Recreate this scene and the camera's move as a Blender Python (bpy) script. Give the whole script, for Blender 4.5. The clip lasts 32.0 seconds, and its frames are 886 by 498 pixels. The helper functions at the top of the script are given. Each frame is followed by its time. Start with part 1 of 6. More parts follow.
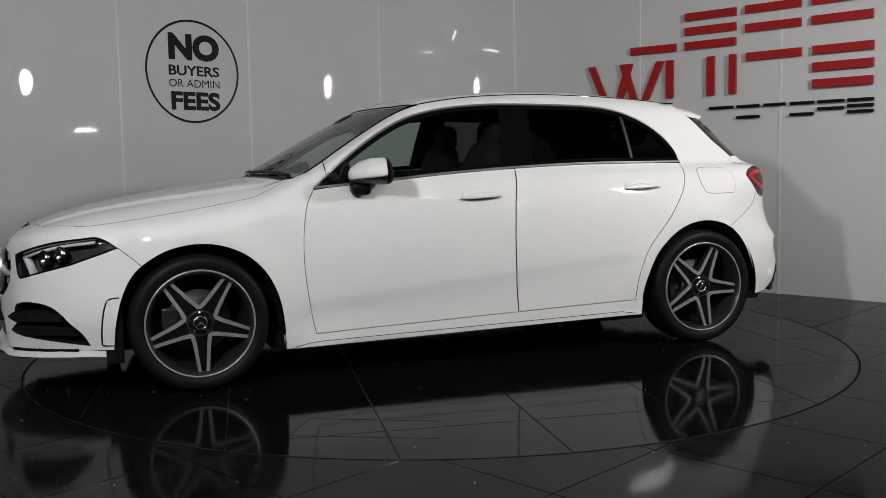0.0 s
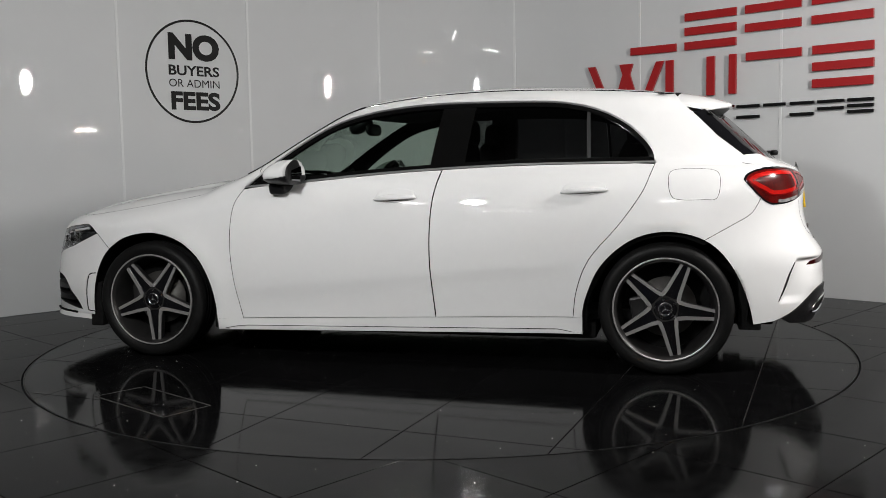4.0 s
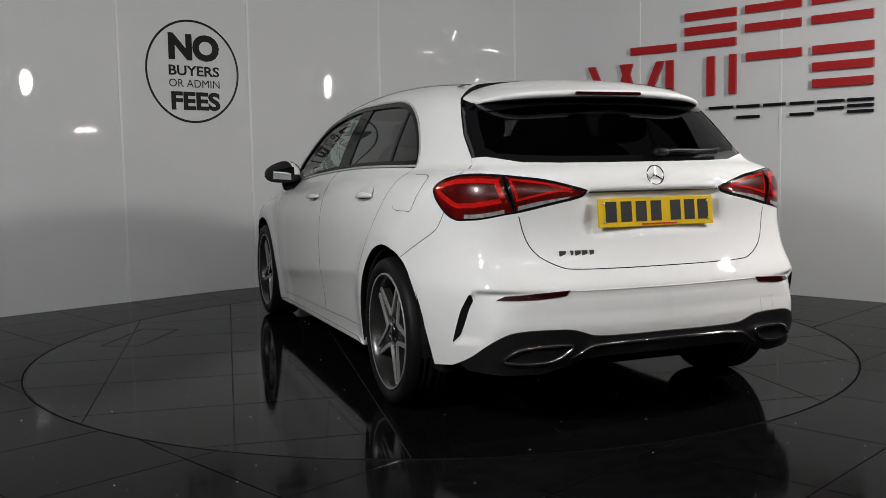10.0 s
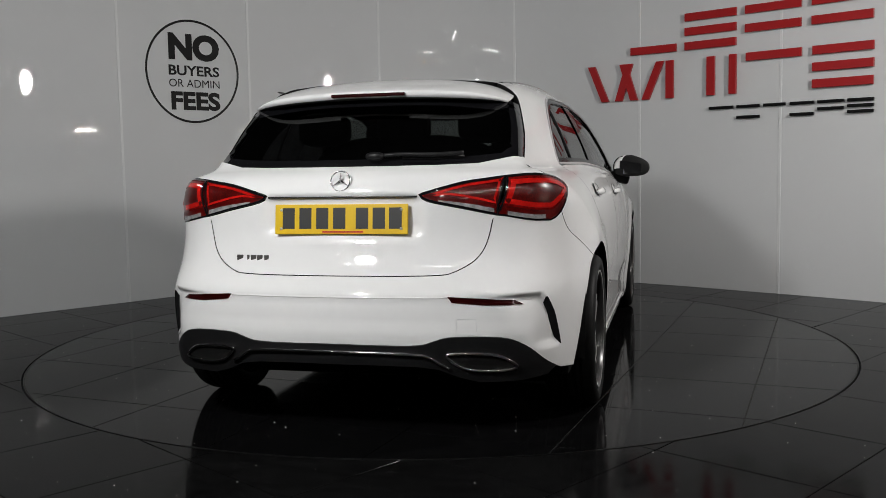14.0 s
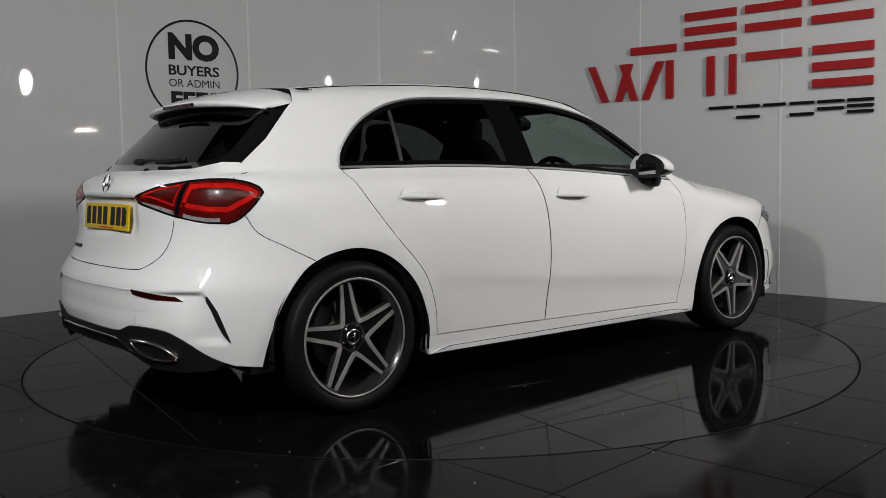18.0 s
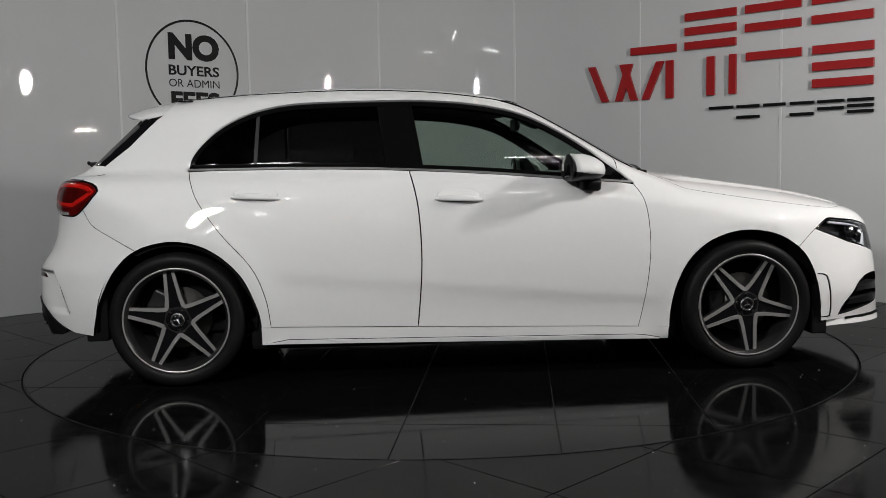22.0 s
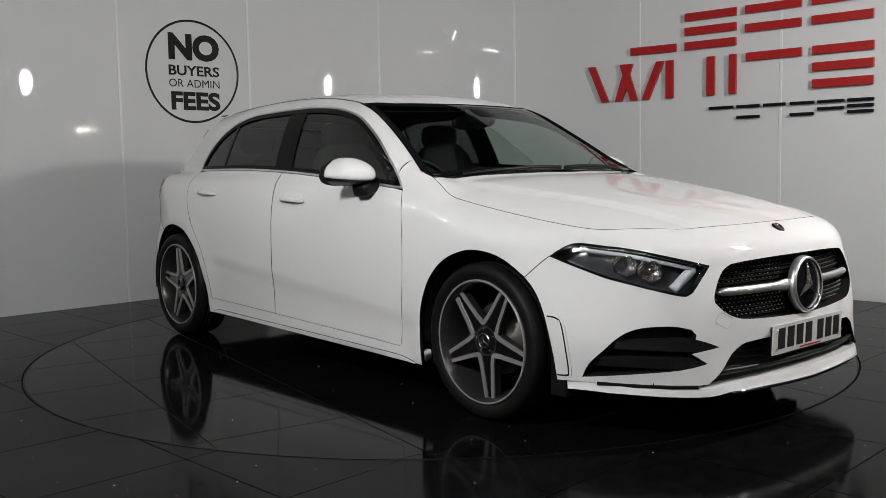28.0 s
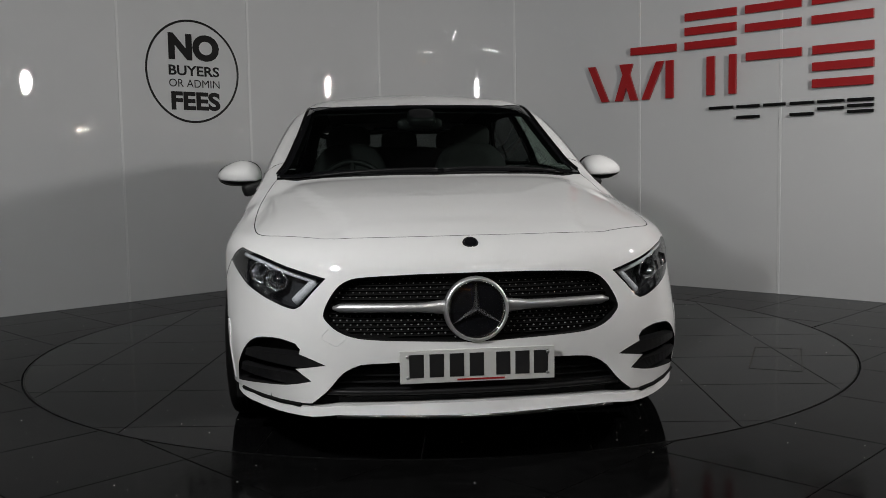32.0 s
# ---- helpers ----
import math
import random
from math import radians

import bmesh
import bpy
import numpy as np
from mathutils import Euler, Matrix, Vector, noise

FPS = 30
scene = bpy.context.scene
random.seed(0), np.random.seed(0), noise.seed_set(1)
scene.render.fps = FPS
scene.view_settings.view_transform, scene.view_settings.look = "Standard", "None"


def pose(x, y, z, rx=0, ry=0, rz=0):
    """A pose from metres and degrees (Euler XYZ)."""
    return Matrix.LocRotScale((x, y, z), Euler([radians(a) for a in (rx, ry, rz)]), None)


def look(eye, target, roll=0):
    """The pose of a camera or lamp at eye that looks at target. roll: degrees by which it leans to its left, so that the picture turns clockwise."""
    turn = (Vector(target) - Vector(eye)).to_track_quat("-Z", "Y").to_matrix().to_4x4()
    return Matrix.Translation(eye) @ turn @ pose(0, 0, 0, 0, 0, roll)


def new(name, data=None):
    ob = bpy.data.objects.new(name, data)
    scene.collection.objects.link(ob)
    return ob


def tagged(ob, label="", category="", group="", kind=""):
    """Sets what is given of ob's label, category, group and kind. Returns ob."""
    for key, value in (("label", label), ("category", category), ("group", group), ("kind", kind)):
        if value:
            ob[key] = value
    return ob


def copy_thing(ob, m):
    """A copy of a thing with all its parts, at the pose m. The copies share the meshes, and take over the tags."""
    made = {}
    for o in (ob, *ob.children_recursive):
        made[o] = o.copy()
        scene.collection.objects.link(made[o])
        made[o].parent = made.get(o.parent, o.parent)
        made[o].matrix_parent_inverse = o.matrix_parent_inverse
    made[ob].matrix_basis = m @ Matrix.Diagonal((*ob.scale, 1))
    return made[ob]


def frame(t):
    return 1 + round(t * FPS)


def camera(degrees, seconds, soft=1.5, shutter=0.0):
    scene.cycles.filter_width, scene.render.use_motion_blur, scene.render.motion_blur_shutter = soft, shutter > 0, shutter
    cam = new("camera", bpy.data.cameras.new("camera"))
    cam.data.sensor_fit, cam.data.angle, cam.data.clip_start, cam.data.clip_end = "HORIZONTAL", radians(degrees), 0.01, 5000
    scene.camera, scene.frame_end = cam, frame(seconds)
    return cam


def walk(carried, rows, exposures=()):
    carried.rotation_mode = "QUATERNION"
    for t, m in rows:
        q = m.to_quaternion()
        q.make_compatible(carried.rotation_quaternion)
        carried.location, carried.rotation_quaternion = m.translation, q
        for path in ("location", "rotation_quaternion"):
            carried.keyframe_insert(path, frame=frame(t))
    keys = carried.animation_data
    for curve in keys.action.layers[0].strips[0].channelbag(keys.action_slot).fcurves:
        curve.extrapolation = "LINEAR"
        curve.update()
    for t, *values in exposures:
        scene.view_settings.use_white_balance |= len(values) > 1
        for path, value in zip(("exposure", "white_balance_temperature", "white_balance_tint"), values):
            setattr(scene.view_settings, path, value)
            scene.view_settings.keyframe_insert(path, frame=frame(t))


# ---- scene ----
# ---- camera ----
cam = camera(51.26, 32.0, 0.8)
EYE = Vector((0.0, -5.360, 1.009))
_yaw, _pitch = radians(0.228), radians(-5.101)
AIM = EYE + Vector((math.sin(_yaw) * math.cos(_pitch), math.cos(_yaw) * math.cos(_pitch), math.sin(_pitch)))
walk(cam, [(0.0, look(EYE, AIM, -1.055)), (32.0, look(EYE, AIM, -1.055))],
     exposures=[(0.0, -0.25), (1.0, -0.14), (2.0, 0.02), (3.0, 0.13), (6.0, 0.37), (7.0, 0.44), (8.0, 0.44), (9.0, 0.31), (10.0, -0.05), (11.0, -0.27),
                (12.0, -0.30), (13.0, -0.23), (14.0, -0.14), (17.0, -0.28), (18.0, -0.33), (19.0, -0.46), (20.0, -0.55), (21.0, -0.44), (22.0, -0.27), (23.0, -0.05), (24.0, 0.17), (26.0, 0.20), (28.0, 0.08), (29.0, -0.02), (30.0, -0.20), (31.0, -0.37), (32.0, -0.46)])

# heading of the turntable, in degrees, at seconds
TURN = [(0.0, 200.1), (1.0, 191.55), (2.2, 181.15), (3.5, 169.7), (6.0, 147.2), (9.0, 120.1), (12.0, 93.3), (14.5, 70.85),
        (16.5, 52.85), (19.0, 30.43), (22.4, -0.2), (25.5, -27.6), (28.0, -49.43), (30.0, -67.13), (31.0, -75.98),
        (31.5, -80.25), (31.8, -82.5), (32.0, -83.6)]
CAR_X, CAR_Y = 0.071, -0.140
TABLE_R = 2.243

# ---- world and lamps ----
world = bpy.data.worlds.new("world")
scene.world = world
world.use_nodes = True
world.node_tree.nodes["Background"].inputs[0].default_value = (0.55, 0.62, 0.7, 1)
world.node_tree.nodes["Background"].inputs[1].default_value = 0.02
scene.view_settings.exposure = 0.0


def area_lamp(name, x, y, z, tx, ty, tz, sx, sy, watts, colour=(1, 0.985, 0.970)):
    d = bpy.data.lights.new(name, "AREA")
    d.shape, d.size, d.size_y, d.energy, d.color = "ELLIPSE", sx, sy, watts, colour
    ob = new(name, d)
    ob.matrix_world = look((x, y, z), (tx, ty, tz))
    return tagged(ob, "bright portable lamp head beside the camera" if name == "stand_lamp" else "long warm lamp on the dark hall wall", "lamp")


# two lamps on stands beside and before the camera, a warm one on the far hall wall; the ceiling's tubes, seven of them
# added as fill, glow by themselves
area_lamp("stand_lamp", 3.15, -1.75, 2.27, 0.0, 0.3, 0.9, 0.14, 0.34, 79, (1, 0.970, 0.945))
area_lamp("stand_lamp", -1.55, -3.95, 2.31, 0.0, 0.3, 0.9, 0.20, 0.36, 76, (0.992, 0.995, 0.988))
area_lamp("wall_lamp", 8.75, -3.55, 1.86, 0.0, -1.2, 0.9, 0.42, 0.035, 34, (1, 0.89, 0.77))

# ---- materials ----
def mat(name, base=(0.5, 0.5, 0.5), rough=0.5, metal=0.0, coat=0.0, spec=0.5, emit=None, emit_strength=0.0,
        var=0.0, var_scale=8.0, rough_var=0.0, bump=0.0, bump_scale=200.0, flake=None):
    m = bpy.data.materials.new(name)
    m.use_nodes = True
    nt = m.node_tree
    b = nt.nodes["Principled BSDF"]
    b.inputs["Base Color"].default_value = (*base, 1)
    b.inputs["Roughness"].default_value = rough
    b.inputs["Metallic"].default_value = metal
    b.inputs["Coat Weight"].default_value = coat
    b.inputs["Coat Roughness"].default_value = 0.012
    b.inputs["Specular IOR Level"].default_value = spec
    if emit:
        b.inputs["Emission Color"].default_value = (*emit, 1)
        b.inputs["Emission Strength"].default_value = emit_strength
    tc = nt.nodes.new("ShaderNodeTexCoord")
    if var or rough_var:
        n1 = nt.nodes.new("ShaderNodeTexNoise")
        n1.inputs["Scale"].default_value, n1.inputs["Detail"].default_value = var_scale, 6
        nt.links.new(tc.outputs["Object"], n1.inputs["Vector"])
        n2 = nt.nodes.new("ShaderNodeTexNoise")
        n2.inputs["Scale"].default_value, n2.inputs["Detail"].default_value = var_scale * 9, 4
        nt.links.new(tc.outputs["Object"], n2.inputs["Vector"])
        add = nt.nodes.new("ShaderNodeMath")
        add.operation = "ADD"
        nt.links.new(n1.outputs["Fac"], add.inputs[0])
        nt.links.new(n2.outputs["Fac"], add.inputs[1])
        for amount, socket, centre in ((var, "Base Color", None), (rough_var, "Roughness", rough)):
            if not amount:
                continue
            mr = nt.nodes.new("ShaderNodeMapRange")
            mr.inputs["From Min"].default_value, mr.inputs["From Max"].default_value = 0.65, 1.35
            nt.links.new(add.outputs[0], mr.inputs["Value"])
            if socket == "Roughness":
                mr.inputs["To Min"].default_value, mr.inputs["To Max"].default_value = max(0.01, rough - amount), rough + amount
                nt.links.new(mr.outputs[0], b.inputs["Roughness"])
            else:
                mx = nt.nodes.new("ShaderNodeMix")
                mx.data_type = "RGBA"
                mx.inputs[6].default_value = (*[c * (1 - amount) for c in base], 1)
                mx.inputs[7].default_value = (*[min(1, c * (1 + amount)) for c in base], 1)
                mr.inputs["To Min"].default_value, mr.inputs["To Max"].default_value = 0, 1
                nt.links.new(mr.outputs[0], mx.inputs[0])
                nt.links.new(mx.outputs[2], b.inputs["Base Color"])
    if bump:
        nb = nt.nodes.new("ShaderNodeTexNoise")
        nb.inputs["Scale"].default_value, nb.inputs["Detail"].default_value = bump_scale, 4
        nt.links.new(tc.outputs["Object"], nb.inputs["Vector"])
        bp = nt.nodes.new("ShaderNodeBump")
        bp.inputs["Strength"].default_value, bp.inputs["Distance"].default_value = bump, 0.002
        nt.links.new(nb.outputs["Fac"], bp.inputs["Height"])
        nt.links.new(bp.outputs[0], b.inputs["Normal"])
    return m


def glass(name, tint, rough=0.0):
    """A thin pane: the tint lets light through, the slant of the view adds the gloss."""
    m = bpy.data.materials.new(name)
    m.use_nodes = True
    nt = m.node_tree
    nt.nodes.remove(nt.nodes["Principled BSDF"])
    out = nt.nodes["Material Output"]
    tr, gl = nt.nodes.new("ShaderNodeBsdfTransparent"), nt.nodes.new("ShaderNodeBsdfGlossy")
    tr.inputs[0].default_value = (*tint, 1)
    gl.inputs["Roughness"].default_value = rough
    lw, mx = nt.nodes.new("ShaderNodeLayerWeight"), nt.nodes.new("ShaderNodeMixShader")
    lw.inputs["Blend"].default_value = 0.5
    pw, ma = nt.nodes.new("ShaderNodeMath"), nt.nodes.new("ShaderNodeMath")
    pw.operation, ma.operation = "POWER", "MULTIPLY_ADD"
    pw.inputs[1].default_value = 5.0
    ma.inputs[1].default_value, ma.inputs[2].default_value = 0.94, 0.06
    nt.links.new(lw.outputs["Facing"], pw.inputs[0])
    nt.links.new(pw.outputs[0], ma.inputs[0])
    nt.links.new(ma.outputs[0], mx.inputs[0])
    nt.links.new(tr.outputs[0], mx.inputs[1])
    nt.links.new(gl.outputs[0], mx.inputs[2])
    nt.links.new(mx.outputs[0], out.inputs[0])
    return m


PAINT = mat("white_paint", (0.735, 0.735, 0.733), 0.6, coat=1.0, spec=0.05, var=0.012, var_scale=3)
BLACK = mat("black_plastic", (0.010, 0.010, 0.0105), 0.40, spec=0.18, var=0.2, var_scale=30, bump=0.1, bump_scale=700)
GLOSS = mat("gloss_black", (0.006, 0.006, 0.007), 0.08, coat=1.0, rough_var=0.02)
DARK = mat("dark_lining_and_shade", (0.006, 0.006, 0.006), 0.9, spec=0.1, var=0.3, var_scale=12)
CHROME = mat("chrome", (0.78, 0.78, 0.79), 0.07, 1.0, rough_var=0.03)
SATIN = mat("satin_metal", (0.72, 0.72, 0.73), 0.36, 0.9, rough_var=0.05)
RUBBER = mat("tyre_rubber", (0.0065, 0.0065, 0.0065), 0.5, spec=0.12, var=0.25, var_scale=20, bump=0.1, bump_scale=400)
GUN = mat("gunmetal_paint", (0.032, 0.031, 0.031), 0.28, 0.45, coat=0.4, var=0.15, var_scale=25)
CUT = mat("machined_alloy", (0.38, 0.37, 0.365), 0.34, 0.55, rough_var=0.06, var_scale=40)
DISC = mat("brake_steel", (0.11, 0.105, 0.10), 0.5, 0.8, var=0.2, var_scale=30)
TINT = glass("tinted_glass", (0.60, 0.68, 0.63))
PRIVACY = glass("privacy_glass", (0.11, 0.113, 0.115))
CLEAR = glass("clear_glass", (0.62, 0.70, 0.66))
LAMP = glass("lamp_cover", (0.9, 0.92, 0.94))
CORE = mat("red_lamp_core", (0.062, 0.0015, 0.0012), 0.28, spec=0.2, coat=0.3, var=0.8, var_scale=18)
RED = mat("red_lens", (0.42, 0.008, 0.006), 0.15, spec=0.3, coat=0.4, var=0.35, var_scale=30)
DRED = mat("dark_red_lens", (0.020, 0.001, 0.001), 0.15, spec=0.3, coat=0.4, var=0.5, var_scale=30)
WLENS = mat("white_lens", (0.7, 0.7, 0.7), 0.15, coat=1.0)
SEATM = mat("seat_fabric", (0.02, 0.02, 0.021), 0.85, var=0.3, var_scale=60, bump=0.3, bump_scale=500)
YPLATE = mat("yellow_plate", (0.66, 0.43, 0.005), 0.35, coat=0.4, var=0.03)
WPLATE = mat("white_plate", (0.62, 0.62, 0.60), 0.35, coat=0.6, var=0.03)
INK = mat("black_ink", (0.01, 0.01, 0.01), 0.5)
WALLM = mat("wall_panel_white", (0.60, 0.61, 0.615), 0.6, coat=0.35, spec=0.08, var=0.008, var_scale=0.8, bump=0.004, bump_scale=5)
JOINT = mat("joint_strip", (0.66, 0.67, 0.67), 0.35, var=0.03)
SIGNRED = mat("red_acrylic", (0.36, 0.012, 0.014), 0.32, coat=0.3, var=0.04)
SIGNBLK = mat("black_acrylic", (0.006, 0.006, 0.0065), 0.3, spec=0.2, coat=0.2)
DECAL = mat("black_vinyl", (0.007, 0.007, 0.007), 0.3, spec=0.2, var=0.2)
TILE = mat("dark_floor_tile", (0.0034, 0.0034, 0.0036), 0.075, spec=0.052, var=0.35, var_scale=1.2, rough_var=0.04, bump=0.006, bump_scale=14)
FLOORT = mat("dusty_floor_tile", (0.0045, 0.0045, 0.0046), 0.11, spec=0.028, var=0.5, var_scale=1.6, rough_var=0.06, bump=0.010, bump_scale=9)
GROUT = mat("dark_grout", (0.022, 0.021, 0.020), 0.6, var=0.2)
CEIL = mat("dark_ceiling", (0.025, 0.026, 0.028), 0.8, var=0.3, var_scale=2)
ROOMW = mat("dark_room_wall", (0.040, 0.040, 0.042), 0.8, var=0.3, var_scale=1.5)

RINGM = mat("dark_metal_edge", (0.03, 0.03, 0.03), 0.4, 0.8, var=0.3, var_scale=30)
DUST = mat("pale_dust", (0.75, 0.74, 0.70), 0.4)
MIRROR = mat("mirror_glass", (0.85, 0.87, 0.88), 0.02, 1.0)
AMBER = mat("amber_lens", (0.6, 0.16, 0.01), 0.15, coat=1.0)
BLUE = mat("blue_steel", (0.01, 0.03, 0.22), 0.4, var=0.1)
ORANGE = mat("orange_steel", (0.55, 0.16, 0.01), 0.4, var=0.1)
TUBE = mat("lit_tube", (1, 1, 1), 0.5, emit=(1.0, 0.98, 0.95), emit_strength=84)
PILLAR = mat("pillar_black", (0.004, 0.004, 0.004), 0.10, spec=0.05)
DIVIDE = mat("divider_grey", (0.028, 0.028, 0.029), 0.5, spec=0.2, var=0.1, var_scale=30)
FROST = mat("frosted_light_guide", (0.72, 0.72, 0.74), 0.25, coat=0.8, var=0.25, var_scale=40, bump=0.3, bump_scale=220)
PIN = mat("pin_chrome", (0.58, 0.58, 0.59), 0.28, 0.6)
STARM = mat("bright_chrome", (0.62, 0.62, 0.63), 0.22, 1.0, rough_var=0.05)
MRED = mat("deep_red_lens", (0.13, 0.003, 0.003), 0.15, spec=0.3, coat=0.4, var=0.7, var_scale=14)
LENSG = mat("ribbed_clear_lens", (0.24, 0.235, 0.238), 0.2, coat=0.6, var=0.55, var_scale=45, bump=0.4, bump_scale=260)
HOUSE = mat("lamp_housing_grey", (0.055, 0.055, 0.058), 0.25, 0.3, coat=0.3, var=0.3, var_scale=25)
# ---- helpers for meshes ----
def mesh_ob(name, bm, material, parent=None, label="", smooth=True, kind=""):
    me = bpy.data.meshes.new(name)
    bm.to_mesh(me)
    bm.free()
    if smooth:
        me.polygons.foreach_set("use_smooth", [True] * len(me.polygons))
    me.materials.append(material)
    ob = new(name, me)
    if parent:
        ob.parent = parent
    return tagged(ob, label, kind=kind)


def part(name, bm, material, parent, label="", smooth=False):
    return mesh_ob(name, bm, material, parent, label, smooth)


def raw(name, verts, faces, material, parent=None, label="", smooth=False):
    me = bpy.data.meshes.new(name)
    me.from_pydata([tuple(v) for v in verts], [], faces)
    me.update()
    if smooth:
        me.polygons.foreach_set("use_smooth", [True] * len(me.polygons))
    me.materials.append(material)
    ob = new(name, me)
    if parent:
        ob.parent = parent
    return tagged(ob, label)


def thing(name, label, category, group=""):
    return tagged(new(name), label, category, group)


def box(bm, x0, x1, y0, y1, z0, z1, bevel=0.0, m=None):
    """A box with bevelled edges, added to bm."""
    geom = bmesh.ops.create_cube(bm, size=1.0)
    vs = geom["verts"]
    for v in vs:
        v.co = Vector((x0 + (v.co.x + 0.5) * (x1 - x0), y0 + (v.co.y + 0.5) * (y1 - y0), z0 + (v.co.z + 0.5) * (z1 - z0)))
    if bevel:
        es = list({e for v in vs for e in v.link_edges})
        out = bmesh.ops.bevel(bm, geom=es, offset=bevel, segments=2, affect="EDGES", profile=0.6)
        vs = list({v for f in out["faces"] for v in f.verts} | {v for v in vs if v.is_valid})
    if m is not None:
        for v in vs:
            v.co = m @ v.co
    return vs


def spin(profile, n=48, axis="y"):
    """Verts and faces of a lathe: profile of (radius, along)."""
    vs, fs = [], []
    k = len(profile)
    for i in range(n):
        a = 2 * math.pi * i / n
        for r, s in profile:
            vs.append((r * math.cos(a), s, r * math.sin(a)))
        for j in range(k - 1):
            p, q = i * k + j, ((i + 1) % n) * k + j
            fs.append((p, p + 1, q + 1, q))
    return vs, fs


def spline(xs, ys, n=6000):
    """A natural cubic spline through a few points, as a fast table."""
    xs, ys = np.array(xs, float), np.array(ys, float)
    o = np.argsort(xs)
    xs, ys = xs[o], ys[o]
    m = len(xs)
    h = np.diff(xs)
    a, r = np.zeros((m, m)), np.zeros(m)
    a[0, 0] = a[-1, -1] = 1
    for i in range(1, m - 1):
        a[i, i - 1:i + 2] = h[i - 1], 2 * (h[i - 1] + h[i]), h[i]
        r[i] = 3 * ((ys[i + 1] - ys[i]) / h[i] - (ys[i] - ys[i - 1]) / h[i - 1])
    c = np.linalg.solve(a, r)
    gx = np.linspace(xs[0], xs[-1], n)
    k = np.clip(np.searchsorted(xs, gx, "right") - 1, 0, m - 2)
    d = gx - xs[k]
    b = (ys[k + 1] - ys[k]) / h[k] - h[k] * (2 * c[k] + c[k + 1]) / 3
    gy = ys[k] + b * d + c[k] * d ** 2 + (c[k + 1] - c[k]) / (3 * h[k]) * d ** 3
    return lambda x: np.interp(x, gx, gy)


def curve2(pts, n=8, closed=False):
    """A smooth 2D or 3D line through points (Catmull-Rom)."""
    p = [np.array(q, float) for q in pts]
    out = []
    m = len(p)
    for i in range(m if closed else m - 1):
        a, b = p[i], p[(i + 1) % m]
        z = p[i - 1] if (closed or i > 0) else 2 * a - b
        c = p[(i + 2) % m] if (closed or i + 2 < m) else 2 * b - a
        for j in range(n):
            t = j / n
            out.append(0.5 * (2 * a + (b - z) * t + (2 * z - 5 * a + 4 * b - c) * t * t + (3 * a - z - 3 * b + c) * t ** 3))
    if not closed:
        out.append(p[-1])
    return np.array(out)


def tube(line, radius, n=6, closed=False, flat=1.0):
    """Verts and faces of a tube along a 3D line."""
    line = [Vector(p) for p in line]
    vs, fs = [], []
    m = len(line)
    for i, p in enumerate(line):
        a = line[i - 1] if (i or closed) else p
        b = line[(i + 1) % m] if (i + 1 < m or closed) else p
        t = (b - a).normalized()
        u = t.cross(Vector((0, 0, 1)))
        u = u.normalized() if u.length > 1e-4 else Vector((0, 1, 0))
        w = t.cross(u).normalized()
        for j in range(n):
            q = 2 * math.pi * j / n
            vs.append(p + radius * (math.cos(q) * u * flat + math.sin(q) * w))
    for i in range(m if closed else m - 1):
        for j in range(n):
            a, b = i * n + j, i * n + (j + 1) % n
            c, d = ((i + 1) % m) * n + (j + 1) % n, ((i + 1) % m) * n + j
            fs.append((a, b, c, d))
    if not closed:
        fs.append(tuple(range(n))[::-1])
        fs.append(tuple((m - 1) * n + j for j in range(n)))
    return vs, fs

# ---- the showroom ----
SEAMS = [(4.20, 0.02), (3.42, 0.74), (2.56, 1.57), (1.68, 2.35), (0.70, 2.98), (-0.51, 3.05), (-1.58, 2.55), (-2.42, 1.79), (-3.28, 0.98), (-4.10, 0.20)]
WALL_H = 3.9
_line = curve2(SEAMS, 10)
backdrop = tagged(new("wall_curved"), "curved showroom wall of glossy white panels", "wall", kind="structure")


def wall_normal(i):
    a, b = _line[max(0, i - 1)], _line[min(len(_line) - 1, i + 1)]
    t = (b - a) / np.linalg.norm(b - a)
    return np.array((-t[1], t[0])) * -1.0 if np.dot((-t[1], t[0]), _line[i]) > 0 else np.array((-t[1], t[0]))


